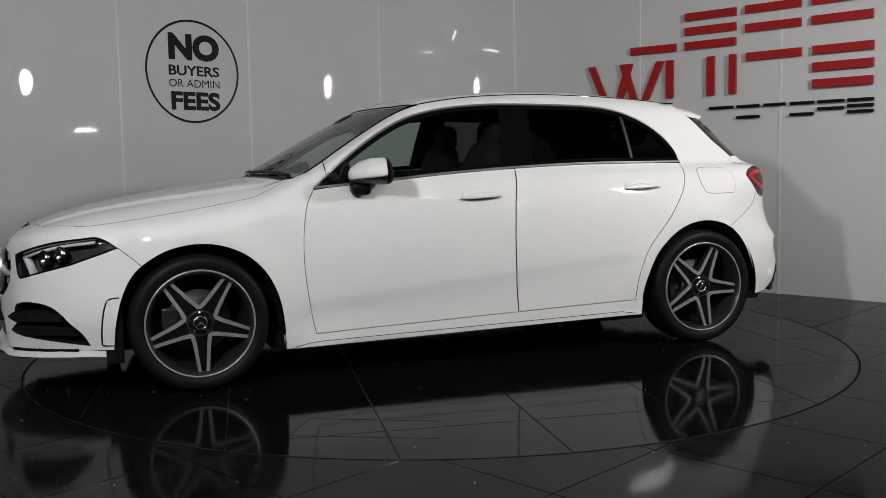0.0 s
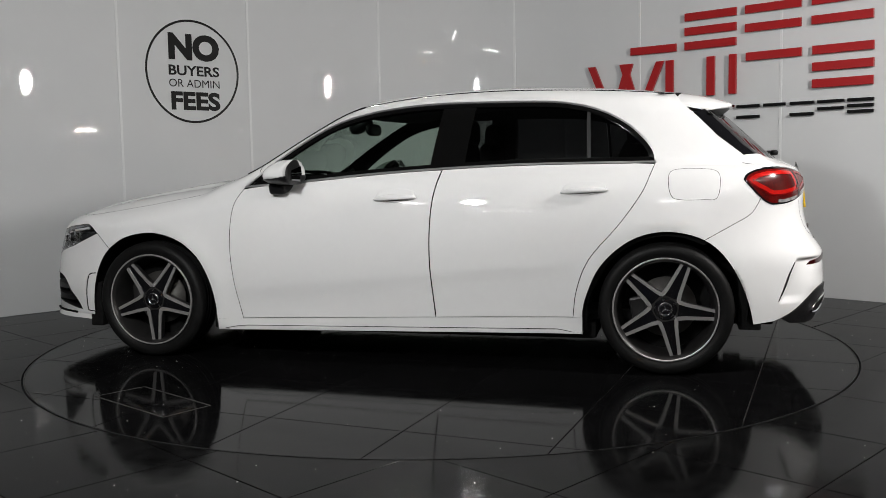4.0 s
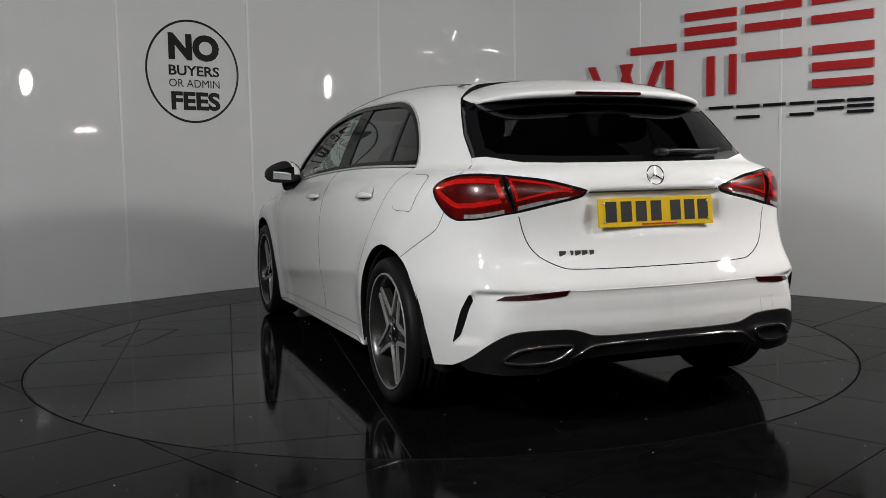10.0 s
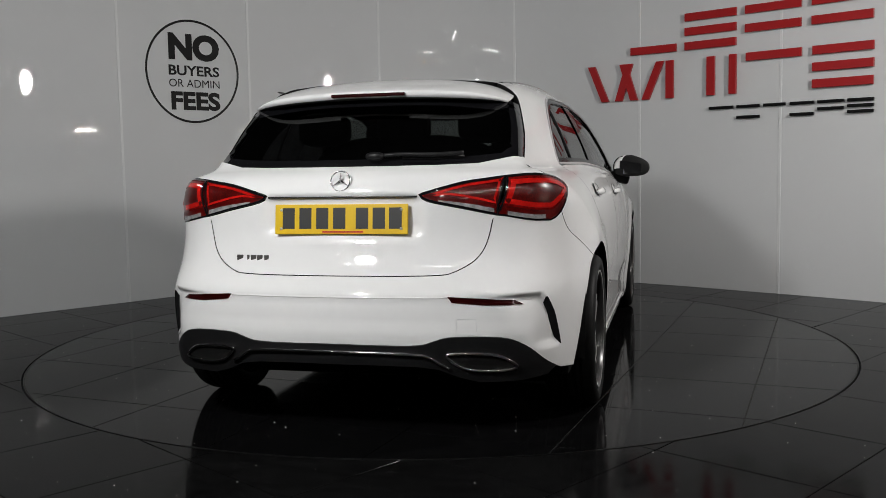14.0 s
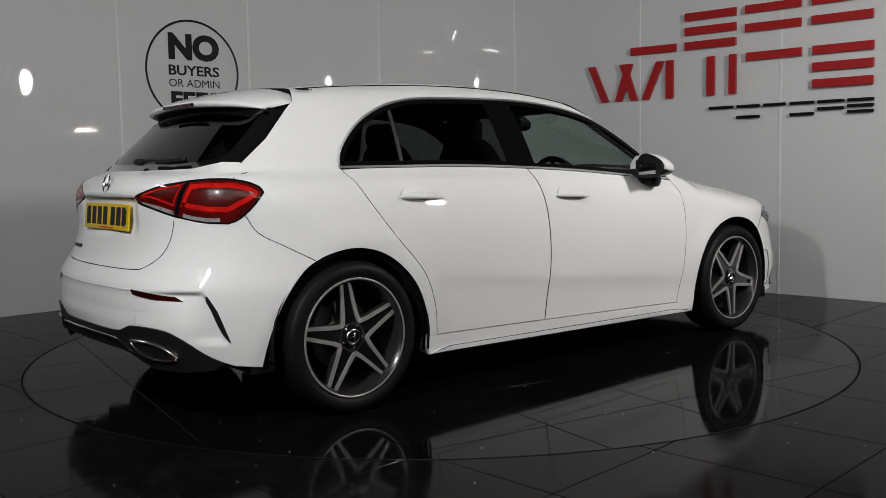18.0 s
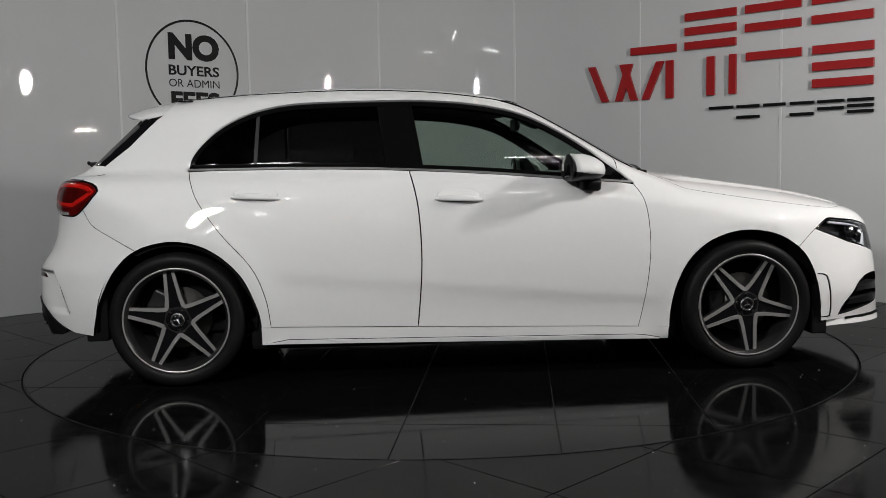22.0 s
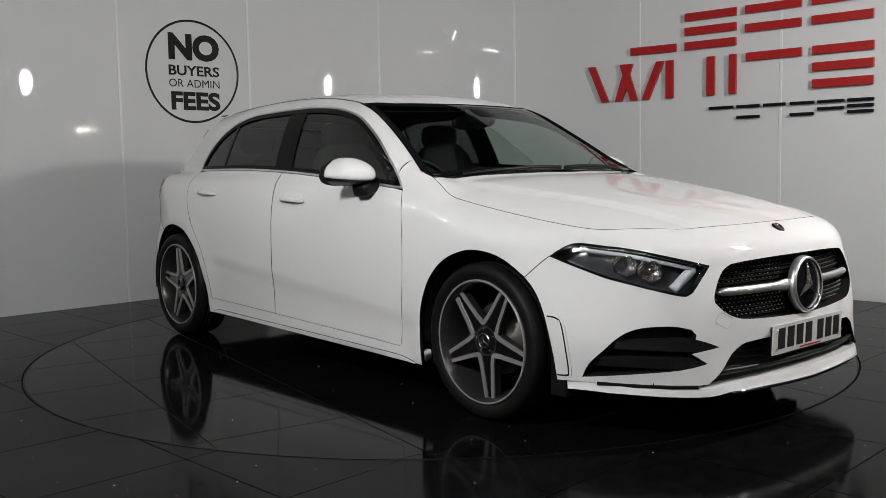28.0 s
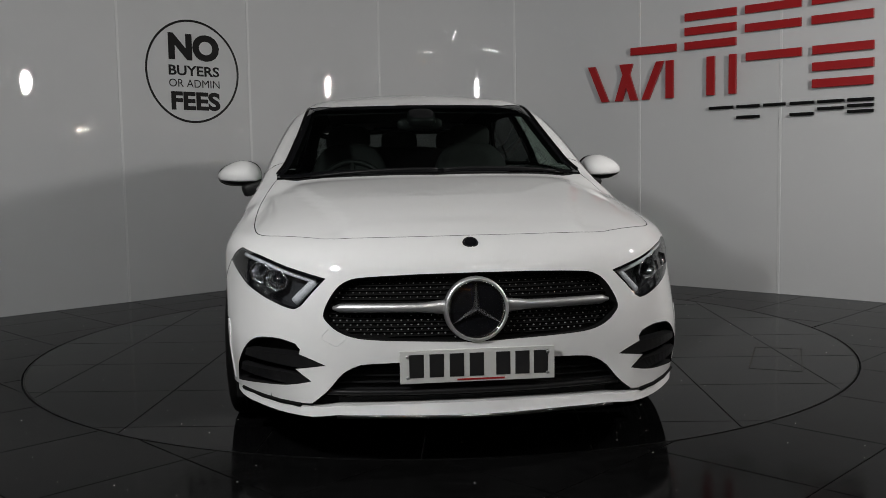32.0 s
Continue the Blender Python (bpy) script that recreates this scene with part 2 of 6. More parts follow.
def wall_strip(k):
    """One curved panel: a smooth face, a back and its edges."""
    pts, nor = [], []
    for j in range(21):
        f = k * 10 + j * 0.5
        i = min(int(f), len(_line) - 2)
        t = f - i
        p, n = _line[i] * (1 - t) + _line[i + 1] * t, wall_normal(i) * (1 - t) + wall_normal(i + 1) * t
        pts.append(p)
        nor.append(n / np.linalg.norm(n))
    pts[0] = pts[0] + (pts[1] - pts[0]) * 0.06
    pts[-1] = pts[-1] + (pts[-2] - pts[-1]) * 0.06
    vs = [(p[0], p[1], z) for p in pts for z in (0.002, WALL_H)]
    ns = [(n[0], n[1], 0) for n in nor for z in (0, 1)]
    m = len(vs)
    back = [p - n * 0.02 for p, n in zip(pts, nor)]
    vs += [(p[0], p[1], z) for p in back for z in (0.002, WALL_H)]
    ns += [(-n[0], -n[1], 0) for n in nor for z in (0, 1)]
    fs = []
    for j in range(20):
        a = 2 * j
        fs += [(a, a + 1, a + 3, a + 2), (m + a, m + a + 2, m + a + 3, m + a + 1)]
    for q, n in (((0, 1, m + 1, m), nor[0]), ((m - 2, m - 1, 2 * m - 1, 2 * m - 2), nor[-1])):
        o = len(vs)
        vs += [vs[i] for i in q]
        ns += [(n[1], -n[0], 0)] * 4
        fs.append((o, o + 1, o + 2, o + 3))
    me = bpy.data.meshes.new("wall_panel")
    me.from_pydata(vs, [], fs)
    me.update()
    a, b, c = (Vector(vs[i]) for i in fs[0][:3])
    if (b - a).cross(c - a).dot(Vector((*nor[0], 0))) < 0:
        me.flip_normals()
    me.polygons.foreach_set("use_smooth", [True] * len(me.polygons))
    me.normals_split_custom_set_from_vertices(ns)
    me.materials.append(WALLM)
    ob = new("wall_panel", me)
    ob.parent = backdrop


for k in range(len(SEAMS) - 1):
    wall_strip(k)
for k in range(1, len(SEAMS) - 1):
    i = k * 10
    p, n = _line[i], wall_normal(i)
    bm = bmesh.new()
    box(bm, -0.010, 0.010, -0.028, 0.004, 0.002, WALL_H, 0.002)
    bm.transform(Matrix.Translation((p[0], p[1], 0)) @ Matrix.Rotation(math.atan2(n[1], n[0]) - math.pi / 2, 4, "Z"))
    part("joint_strip", bm, JOINT, backdrop)

# ---- floor and turntable ----
def keep_tile(square, radius, inside):
    """A tile's outline cut along the turntable's edge; None where nothing is left."""
    pts = dense_line(square, 0.02)
    r = np.linalg.norm(pts, axis=1)
    ok = r <= radius if inside else r >= radius
    if ok.all():
        return np.array(square)
    if not ok.any():
        return None
    n = len(pts)
    start = next(i for i in range(n) if ok[i] and not ok[i - 1])
    run = []
    for k in range(n):
        i = (start + k) % n
        if ok[i]:
            run.append(pts[i])
    runs = sum(1 for i in range(n) if ok[i] and not ok[i - 1])
    if runs > 1:
        return None
    a0, a1 = math.atan2(run[-1][1], run[-1][0]), math.atan2(run[0][1], run[0][0])
    d = (a1 - a0 + math.pi) % (2 * math.pi) - math.pi
    m = max(2, int(abs(d) / 0.03))
    corners = [p for p in run if min(np.linalg.norm(p - np.array(q)) for q in square) < 0.006]
    arc = [np.array((math.cos(a0 + d * k / m), math.sin(a0 + d * k / m))) * radius for k in range(m + 1)]
    out = corners + arc if corners else arc
    keep = [out[0]]
    for p in out[1:]:
        if np.linalg.norm(p - keep[-1]) > 0.004:
            keep.append(p)
    return np.array(keep) if len(keep) > 2 else None


def dense_line(loop, gap):
    out = []
    for i in range(len(loop)):
        a, b = np.array(loop[i], float), np.array(loop[(i + 1) % len(loop)], float)
        n = max(1, int(round(np.linalg.norm(b - a) / gap)))
        out += [a + (b - a) * j / n for j in range(n)]
    return np.array(out)


def tile_mesh(outline, parent, top=0.0):
    n = len(outline)
    area = sum(outline[i][0] * outline[(i + 1) % n][1] - outline[(i + 1) % n][0] * outline[i][1] for i in range(n))
    if area < 0:
        outline = outline[::-1]
    c = np.mean(outline, axis=0)
    vs = [(p[0], p[1], top - 0.010) for p in outline] + [(p[0], p[1], top - 0.0012) for p in outline]
    vs += [tuple(p + (c - p) / (np.linalg.norm(c - p) + 1e-9) * 0.0012) + (top,) for p in outline]
    fs = [tuple(range(2 * n, 3 * n))]
    for k in range(2):
        fs += [(k * n + i, k * n + (i + 1) % n, (k + 1) * n + (i + 1) % n, (k + 1) * n + i) for i in range(n)]
    return raw("tile", vs, fs, TILE if parent.name == "turntable" else FLOORT, parent)


def lay(parent, angle, size, off_a, off_b, joint, radius, inside, span, pick):
    ca, sa = math.cos(radians(angle)), math.sin(radians(angle))
    for i in range(-span, span):
        for j in range(-span, span):
            u0, v0 = off_a + i * size, off_b + j * size
            h = joint / 2
            sq = [(u0 + h, v0 + h), (u0 + size - h, v0 + h), (u0 + size - h, v0 + size - h), (u0 + h, v0 + size - h)]
            sq = [(u * ca - v * sa, u * sa + v * ca) for u, v in sq]
            mx, my = np.mean([p[0] for p in sq]), np.mean([p[1] for p in sq])
            if pick(mx, my):
                out = keep_tile(sq, radius, inside)
                if out is not None:
                    tile_mesh(out, parent)


def disc_faces(r0, r1, z, n=160):
    vs, fs = [], []
    for i in range(n):
        a = 2 * math.pi * i / n
        vs += [(r0 * math.cos(a), r0 * math.sin(a), z), (r1 * math.cos(a), r1 * math.sin(a), z)]
    for i in range(n):
        a, b = 2 * i, 2 * ((i + 1) % n)
        fs.append((a, a + 1, b + 1, b))
    return vs, fs


floor = tagged(new("floor"), "dark glossy tiled showroom floor with dust specks", "floor", kind="structure")
vs, fs = disc_faces(TABLE_R + 0.008, 14.0, -0.004)
n0 = len(vs)
for i in range(160):
    vs.append((vs[2 * i][0], vs[2 * i][1], -0.06))
for i in range(160):
    fs.append((2 * i, 2 * ((i + 1) % 160), n0 + (i + 1) % 160, n0 + i))
raw("floor_bed", vs, fs, GROUT, floor)
lay(floor, 45, 0.585, 0.155, -0.905, 0.004, TABLE_R + 0.007, False, 12, lambda x, y: abs(x) < 4.4 and -5.4 < y < 3.3 and math.hypot(x, y) > TABLE_R - 0.42)

# the floor goes on behind the camera: the same tiles, joined
vs, fs = [], []
for i in range(-30, 30):
    for j in range(-30, 30):
        u0, v0 = 0.155 + i * 0.585, -0.905 + j * 0.585
        sq = [(u0 + 0.002, v0 + 0.002), (u0 + 0.583, v0 + 0.002), (u0 + 0.583, v0 + 0.583), (u0 + 0.002, v0 + 0.583)]
        sq = [((u - v) * 0.70711, (u + v) * 0.70711) for u, v in sq]
        mx, my = (sq[0][0] + sq[2][0]) / 2, (sq[0][1] + sq[2][1]) / 2
        seen = -12 <= i < 12 and -12 <= j < 12 and abs(mx) < 4.4 and -5.4 < my < 3.3
        if abs(mx) < 9.4 and -15.3 < my < 6.3 and math.hypot(mx, my) > TABLE_R + 0.5 and not seen:
            o = len(vs)
            vs += [(x, y, -0.006) for x, y in sq] + [(x, y, 0.0) for x, y in sq]
            fs += [(o + 4, o + 5, o + 6, o + 7)] + [(o + k, o + (k + 1) % 4, o + 4 + (k + 1) % 4, o + 4 + k) for k in range(4)]
tagged(raw("tile_field", vs, fs, FLOORT, floor), kind="stuff")

turntable = thing("turntable", "round dark tiled car turntable flush with the floor", "turntable")
vs, fs = disc_faces(0.0, TABLE_R - 0.002, -0.004)
raw("deck", vs, fs, GROUT, turntable, "dark joint bed under the tiles")
vs, fs = disc_faces(TABLE_R - 0.006, TABLE_R - 0.002, 0.0006)
for i in range(160):
    vs.append((vs[2 * i + 1][0], vs[2 * i + 1][1], -0.04))
for i in range(160):
    fs.append((320 + i, 320 + (i + 1) % 160, 2 * ((i + 1) % 160) + 1, 2 * i + 1))
raw("edge_ring", vs, fs, RINGM, turntable, "dark metal edge ring")
lay(turntable, 81.7, 0.60, 0.0, 0.0, 0.004, TABLE_R - 0.008, True, 5, lambda x, y: True)
hatch = [(0.700, 1.862), (1.205, 1.600), (1.085, 1.392), (0.600, 1.652)]
for k in range(4):
    a, b = np.array(hatch[k]), np.array(hatch[(k + 1) % 4])
    t = (b - a) / np.linalg.norm(b - a)
    n = np.array((-t[1], t[0])) * 0.004
    vs = [(*(a - n), 0.0003), (*(b - n), 0.0003), (*(b + n), 0.0003), (*(a + n), 0.0003), (*(a - n), 0.0012), (*(b - n), 0.0012), (*(b + n), 0.0012), (*(a + n), 0.0012)]
    raw("hatch_edge", vs, [(4, 5, 6, 7), (0, 1, 5, 4), (1, 2, 6, 5), (2, 3, 7, 6), (3, 0, 4, 7)], GROUT, turntable, "dark edge strip of an access hatch")


def specks(name, count, where, parent, seed):
    rnd = random.Random(seed)
    vs, fs = [], []
    while len(fs) < count * 4:
        x, y = rnd.uniform(-3.2, 3.2), rnd.uniform(-3.4, 2.6)
        if not where(math.hypot(x, y)):
            continue
        s = rnd.choice((0.0010, 0.0014, 0.0014, 0.0020, 0.0030))
        a = rnd.uniform(0, 6.28)
        o = len(vs)
        for k in range(4):
            q = a + k * math.pi / 2
            vs.append((x + s * math.cos(q) * rnd.uniform(0.5, 1), y + s * math.sin(q), 0.0002))
        vs.append((x, y, 0.0002 + s * 0.9))
        fs += [(o, o + 1, o + 4), (o + 1, o + 2, o + 4), (o + 2, o + 3, o + 4), (o + 3, o, o + 4)]
    return tagged(raw(name, vs, fs, DUST, parent), "scattered pale dust specks", kind="stuff")


specks("dust_specks", 420, lambda r: r > TABLE_R + 0.03, floor, 5)
specks("dust_specks", 300, lambda r: r < TABLE_R - 0.03, turntable, 6)

# the dark hall round and behind the camera
hall = tagged(new("hall_shell"), "dark hall walls closing the showroom", "wall", kind="structure")
for x0, x1, y0, y1 in ((-9.2, -9, -15, 6), (9, 9.2, -15, 6), (-9.2, 9.2, -15.2, -15), (-9.2, 9.2, 6, 6.2)):
    bm = bmesh.new()
    box(bm, x0, x1, y0, y1, -0.05, 5.2)
    part("hall_wall", bm, ROOMW, hall)
bm = bmesh.new()
box(bm, -9.2, 9.2, -15.2, 6.2, 5.2, 5.4)
tagged(mesh_ob("ceiling", bm, CEIL, smooth=False), "dark unlit ceiling", "ceiling", kind="structure")


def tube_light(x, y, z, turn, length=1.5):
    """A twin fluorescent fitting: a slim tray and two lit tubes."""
    ob = thing("ceiling_light", "slim twin-tube fluorescent fitting hung under the ceiling; the highest ones are added fill", "light", "hall ceiling lights")
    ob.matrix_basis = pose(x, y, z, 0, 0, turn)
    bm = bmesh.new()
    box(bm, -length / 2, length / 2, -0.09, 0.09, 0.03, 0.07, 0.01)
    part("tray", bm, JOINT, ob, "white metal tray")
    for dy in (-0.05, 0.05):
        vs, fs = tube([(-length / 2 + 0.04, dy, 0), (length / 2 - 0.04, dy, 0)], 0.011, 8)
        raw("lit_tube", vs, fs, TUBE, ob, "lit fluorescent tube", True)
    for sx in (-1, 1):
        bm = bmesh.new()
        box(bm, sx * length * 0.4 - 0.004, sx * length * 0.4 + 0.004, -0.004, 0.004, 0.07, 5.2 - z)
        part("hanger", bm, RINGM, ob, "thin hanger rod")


# seven at 5.02 are added fill light, too high to show in the wall
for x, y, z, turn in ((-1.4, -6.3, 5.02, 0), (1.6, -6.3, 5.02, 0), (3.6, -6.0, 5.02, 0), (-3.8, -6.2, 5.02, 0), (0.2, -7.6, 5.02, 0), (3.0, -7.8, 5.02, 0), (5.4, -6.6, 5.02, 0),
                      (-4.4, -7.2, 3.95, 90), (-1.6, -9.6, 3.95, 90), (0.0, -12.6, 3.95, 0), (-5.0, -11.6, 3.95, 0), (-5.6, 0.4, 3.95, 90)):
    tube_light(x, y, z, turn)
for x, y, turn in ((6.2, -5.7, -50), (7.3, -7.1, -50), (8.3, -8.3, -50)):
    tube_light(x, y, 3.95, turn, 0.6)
for x, y in ((-2.6, -12.8), (2.4, -12.8), (-6.6, -9.0), (6.6, -9.0)):
    bm = bmesh.new()
    box(bm, -0.06, 0.06, -0.05, 0.05, 0, 4.6, 0.006)
    post = mesh_ob("rack_post", bm, BLUE, smooth=False)
    post.location = (x, y, -0.004)
    tagged(post, "tall blue steel rack post in the dark hall", "post", "rack posts")
for z in (2.4, 3.7):
    bm = bmesh.new()
    box(bm, -2.55, 2.35, -0.03, 0.03, z, z + 0.12, 0.006)
    beam = mesh_ob("rack_beam", bm, ORANGE, smooth=False)
    beam.location = (0, -12.8, 0)
    tagged(beam, "orange steel beam between blue rack posts", "beam", "rack beams")

# ---- signs on the wall ----
_cum = np.concatenate([[0], np.cumsum(np.linalg.norm(np.diff(_line, axis=0), axis=1))])


def wall_at(s, z, out):
    """A point on the wall at arc length s from the last seam on the right, height z, out metres off its face."""
    p = np.array((np.interp(s, _cum, _line[:, 0]), np.interp(s, _cum, _line[:, 1])))
    i = min(len(_line) - 2, max(0, int(np.searchsorted(_cum, s)) - 1))
    f = (s - _cum[i]) / (_cum[i + 1] - _cum[i])
    n = wall_normal(i) * (1 - f) + wall_normal(i + 1) * f
    n = n / np.linalg.norm(n)
    return (p[0] + n[0] * out, p[1] + n[1] * out, z)


def wall_block(name, s0, s1, z0, z1, d0, d1, material, parent, lean=0.0):
    """A flat bar that follows the wall; lean shifts its head along the wall."""
    n = max(1, int(abs(s1 - s0) / 0.08))
    vs, fs = [], []
    b = 0.003
    for i in range(n + 1):
        s = s0 + (s1 - s0) * i / n
        for z, d in ((z0, d0), (z0, d1 - b), (z0 + b, d1), (z1 - b, d1), (z1, d1 - b), (z1, d0)):
            vs.append(wall_at(s + lean * (z - z0) / (z1 - z0), z, d))
    for i in range(n):
        for k in range(6):
            fs.append((i * 6 + k, i * 6 + (k + 1) % 6, (i + 1) * 6 + (k + 1) % 6, (i + 1) * 6 + k))
    fs += [tuple(range(6))[::-1], tuple(n * 6 + k for k in range(6))]
    bm = bmesh.new()
    bv = [bm.verts.new(v) for v in vs]
    for f in fs:
        bm.faces.new([bv[i] for i in f])
    bmesh.ops.recalc_face_normals(bm, faces=bm.faces)
    return part(name, bm, material, parent)


def sign_row(title, label, rows, z0, z1, stroke, material, d0, d1):
    ob = thing(title, label, "sign")
    h = z1 - z0
    for s0, s1, kind in rows:
        lo, hi = min(s0, s1), max(s0, s1)
        if "3" in kind:
            zs = (z0, z0 + h / 2 - stroke / 2, z1 - stroke)
        elif "2" in kind:
            zs = (z0 + h * 0.30, z1 - stroke)
        elif "o" in kind:
            zs = (z0, z1 - stroke)
        elif "b" in kind:
            zs = (z0,)
        elif "t" in kind:
            zs = (z1 - stroke,)
        else:
            zs = ()
        for z in zs:
            wall_block("sign_bar", lo, hi, z, z + stroke, d0, d1, material, ob)
        w = stroke * 1.05
        if "v" in kind:
            wall_block("sign_bar", lo, lo + w, z0, z1, d0, d1, material, ob)
            wall_block("sign_bar", hi - w, hi, z0, z1, d0, d1, material, ob)
        if "i" in kind:
            wall_block("sign_bar", lo, hi, z0, z1, d0, d1, material, ob)
        if "w" in kind:
            m, q = (lo + hi) / 2, (hi - lo) * 0.20
            for a, l in ((hi - w - q * 0.9, q), (m + 0.02, -q * 0.75), (m - q + 0.01, q * 0.75), (lo + q * 0.8, -q)):
                wall_block("sign_bar", a, a + w, z0, z1, d0, d1, material, ob, l)
    return ob


sign_row("wall_sign", "raised red bars of an upper sign row on the white wall", [(3.50, 3.10, "b"), (3.025, 2.599, "3"), (2.526, 2.101, "2"), (2.024, 1.596, "2")], 1.892, 2.178, 0.062, SIGNRED, 0.012, 0.034)
sign_row("wall_sign", "raised red bars of a middle sign row on the white wall", [(3.883, 3.233, "w"), (3.189, 2.772, "v"), (2.653, 2.596, "i"), (2.517, 2.095, "t"), (2.014, 1.588, "3")], 1.525, 1.826, 0.062, SIGNRED, 0.012, 0.034)
sign_row("wall_sign", "small raised black bars of a sign row on the white wall", [(2.818, 2.621, "t"), (2.590, 2.409, "o"), (2.379, 2.210, "t"), (2.177, 2.001, "o"), (1.974, 1.788, "2"), (1.763, 1.584, "3")], 1.333, 1.436, 0.022, SIGNBLK, 0.010, 0.028)

decal = thing("wall_decal", "round black vinyl notice with lettering on the white wall", "decal")
vs, fs = [], []
for i in range(96):
    a = 2 * math.pi * i / 96
    for r in (0.395, 0.413):
        vs.append(wall_at(7.524 - r * math.cos(a), 1.811 + r * math.sin(a), 0.0035))
for i in range(96):
    a, b = 2 * i, 2 * ((i + 1) % 96)
    fs.append((a, a + 1, b + 1, b))
raw("decal_ring", vs, fs, DECAL, decal, "thin black ring")


def wall_word(text, s0, s1, z0, z1, bold):
    cu = bpy.data.curves.new("lettering", "FONT")
    cu.body, cu.size, cu.offset, cu.resolution_u = text, 1.0, bold, 4
    tmp = bpy.data.objects.new("lettering", cu)
    scene.collection.objects.link(tmp)
    me = tmp.evaluated_get(bpy.context.evaluated_depsgraph_get()).to_mesh()
    co = np.array([v.co[:] for v in me.vertices])
    faces = [tuple(p.vertices) for p in me.polygons]
    bpy.data.objects.remove(tmp)
    lo, hi = co.min(0), co.max(0)
    vs = [wall_at(s0 + (s1 - s0) * (x - lo[0]) / (hi[0] - lo[0]), z0 + (z1 - z0) * (y - lo[1]) / (hi[1] - lo[1]), 0.0035) for x, y, z in co]
    raw("lettering", vs, faces, DECAL, decal, "black vinyl lettering")


wall_word("NO", 7.732, 7.280, 1.897, 2.112, 0.055)
wall_word("BUYERS", 7.736, 7.286, 1.776, 1.858, 0.026)
wall_word("OR ADMIN", 7.737, 7.287, 1.684, 1.747, 0.0)
wall_word("FEES", 7.724, 7.286, 1.500, 1.650, 0.042)

# ---- the car's outer form: a smooth solid from which every panel is trimmed ----
from mathutils.geometry import delaunay_2d_cdt

half_plan = spline([-2.3, -2.05, -1.9, -1.65, -1.36, -1.0, -0.5, 0.0, 0.5, 0.9, 1.36, 1.65, 1.9, 2.1, 2.3],
                   [0.76, 0.825, 0.850, 0.876, 0.889, 0.891, 0.890, 0.889, 0.887, 0.886, 0.889, 0.880, 0.860, 0.825, 0.77])
side_lean = spline([0.10, 0.16, 0.22, 0.30, 0.40, 0.50, 0.62, 0.72, 0.82, 0.90, 0.96, 1.02, 1.10],
                   [-0.05, -0.034, -0.026, -0.018, -0.006, 0.0, 0.001, -0.004, -0.018, -0.042, -0.075, -0.12, -0.19])
hood_line = spline([-2.3, 0.4, 0.8, 1.0, 1.18, 1.35, 1.5, 1.68, 1.85, 2.0, 2.1, 2.2, 2.32],
                   [1.0, 1.0, 0.985, 0.970, 0.947, 0.920, 0.896, 0.866, 0.832, 0.793, 0.764, 0.728, 0.67])
hood_drop = spline([0, 0.2, 0.4, 0.55, 0.65, 0.72, 0.8, 0.9], [0, 0.002, 0.009, 0.020, 0.036, 0.055, 0.088, 0.14])
nose_line = spline([0.05, 0.14, 0.20, 0.30, 0.42, 0.55, 0.65, 0.70, 0.745, 0.80, 0.9],
                   [2.22, 2.258, 2.27, 2.264, 2.260, 2.250, 2.225, 2.203, 2.165, 2.09, 1.9])
nose_high = spline([0, 0.2, 0.35, 0.5, 0.6, 0.7, 0.78, 0.84, 0.9, 1.0], [0, 0.012, 0.036, 0.080, 0.128, 0.215, 0.34, 0.48, 0.66, 1.0])
nose_low = spline([0, 0.2, 0.35, 0.5, 0.6, 0.7, 0.78, 0.84, 0.9, 1.0], [0, 0.009, 0.028, 0.064, 0.108, 0.186, 0.290, 0.412, 0.60, 0.93])
tail_line = spline([0.05, 0.2, 0.3, 0.4, 0.50, 0.56, 0.62, 0.68, 0.8, 0.92, 0.97, 1.01, 1.06, 1.12],
                   [-2.04, -2.10, -2.135, -2.155, -2.158, -2.145, -2.105, -2.075, -2.053, -2.047, -2.02, -1.985, -1.90, -1.7])
tail_wrap = spline([0, 0.2, 0.35, 0.5, 0.6, 0.68, 0.74, 0.80, 0.85, 0.95], [0, 0.008, 0.022, 0.050, 0.082, 0.125, 0.185, 0.29, 0.42, 0.8])
cabin_half = spline([-2.2, -1.9, -1.7, -1.5, -1.3, -0.8, 0.0, 0.5, 0.85, 1.1, 1.3], [0.585, 0.625, 0.658, 0.692, 0.725, 0.757, 0.777, 0.783, 0.783, 0.775, 0.76])
cabin_lean = spline([0.85, 0.95, 1.02, 1.10, 1.20, 1.30, 1.36, 1.45], [-0.002, 0.0, 0.012, 0.040, 0.084, 0.138, 0.178, 0.25])
roof_line = spline([-2.0, -1.75, -1.5, -1.2, -0.9, -0.6, -0.3, 0.0, 0.25, 0.5, 0.8],
                   [1.285, 1.332, 1.372, 1.404, 1.426, 1.437, 1.434, 1.413, 1.381, 1.336, 1.26])
screen_line = spline([0.85, 0.97, 1.1, 1.25, 1.37, 1.5], [1.23, 1.03, 0.805, 0.530, 0.285, -0.02])
back_line = spline([0.9, 1.0, 1.1, 1.2, 1.3, 1.4, 1.5], [-2.05, -1.945, -1.838, -1.730, -1.617, -1.50, -1.37])


def smax(a, b, k):
    h = np.maximum(k - np.abs(a - b), 0) / k
    return np.maximum(a, b) + h * h * k * 0.25


def step(a, b, x):
    t = np.clip((x - a) / (b - a), 0, 1)
    return t * t * (3 - 2 * t)


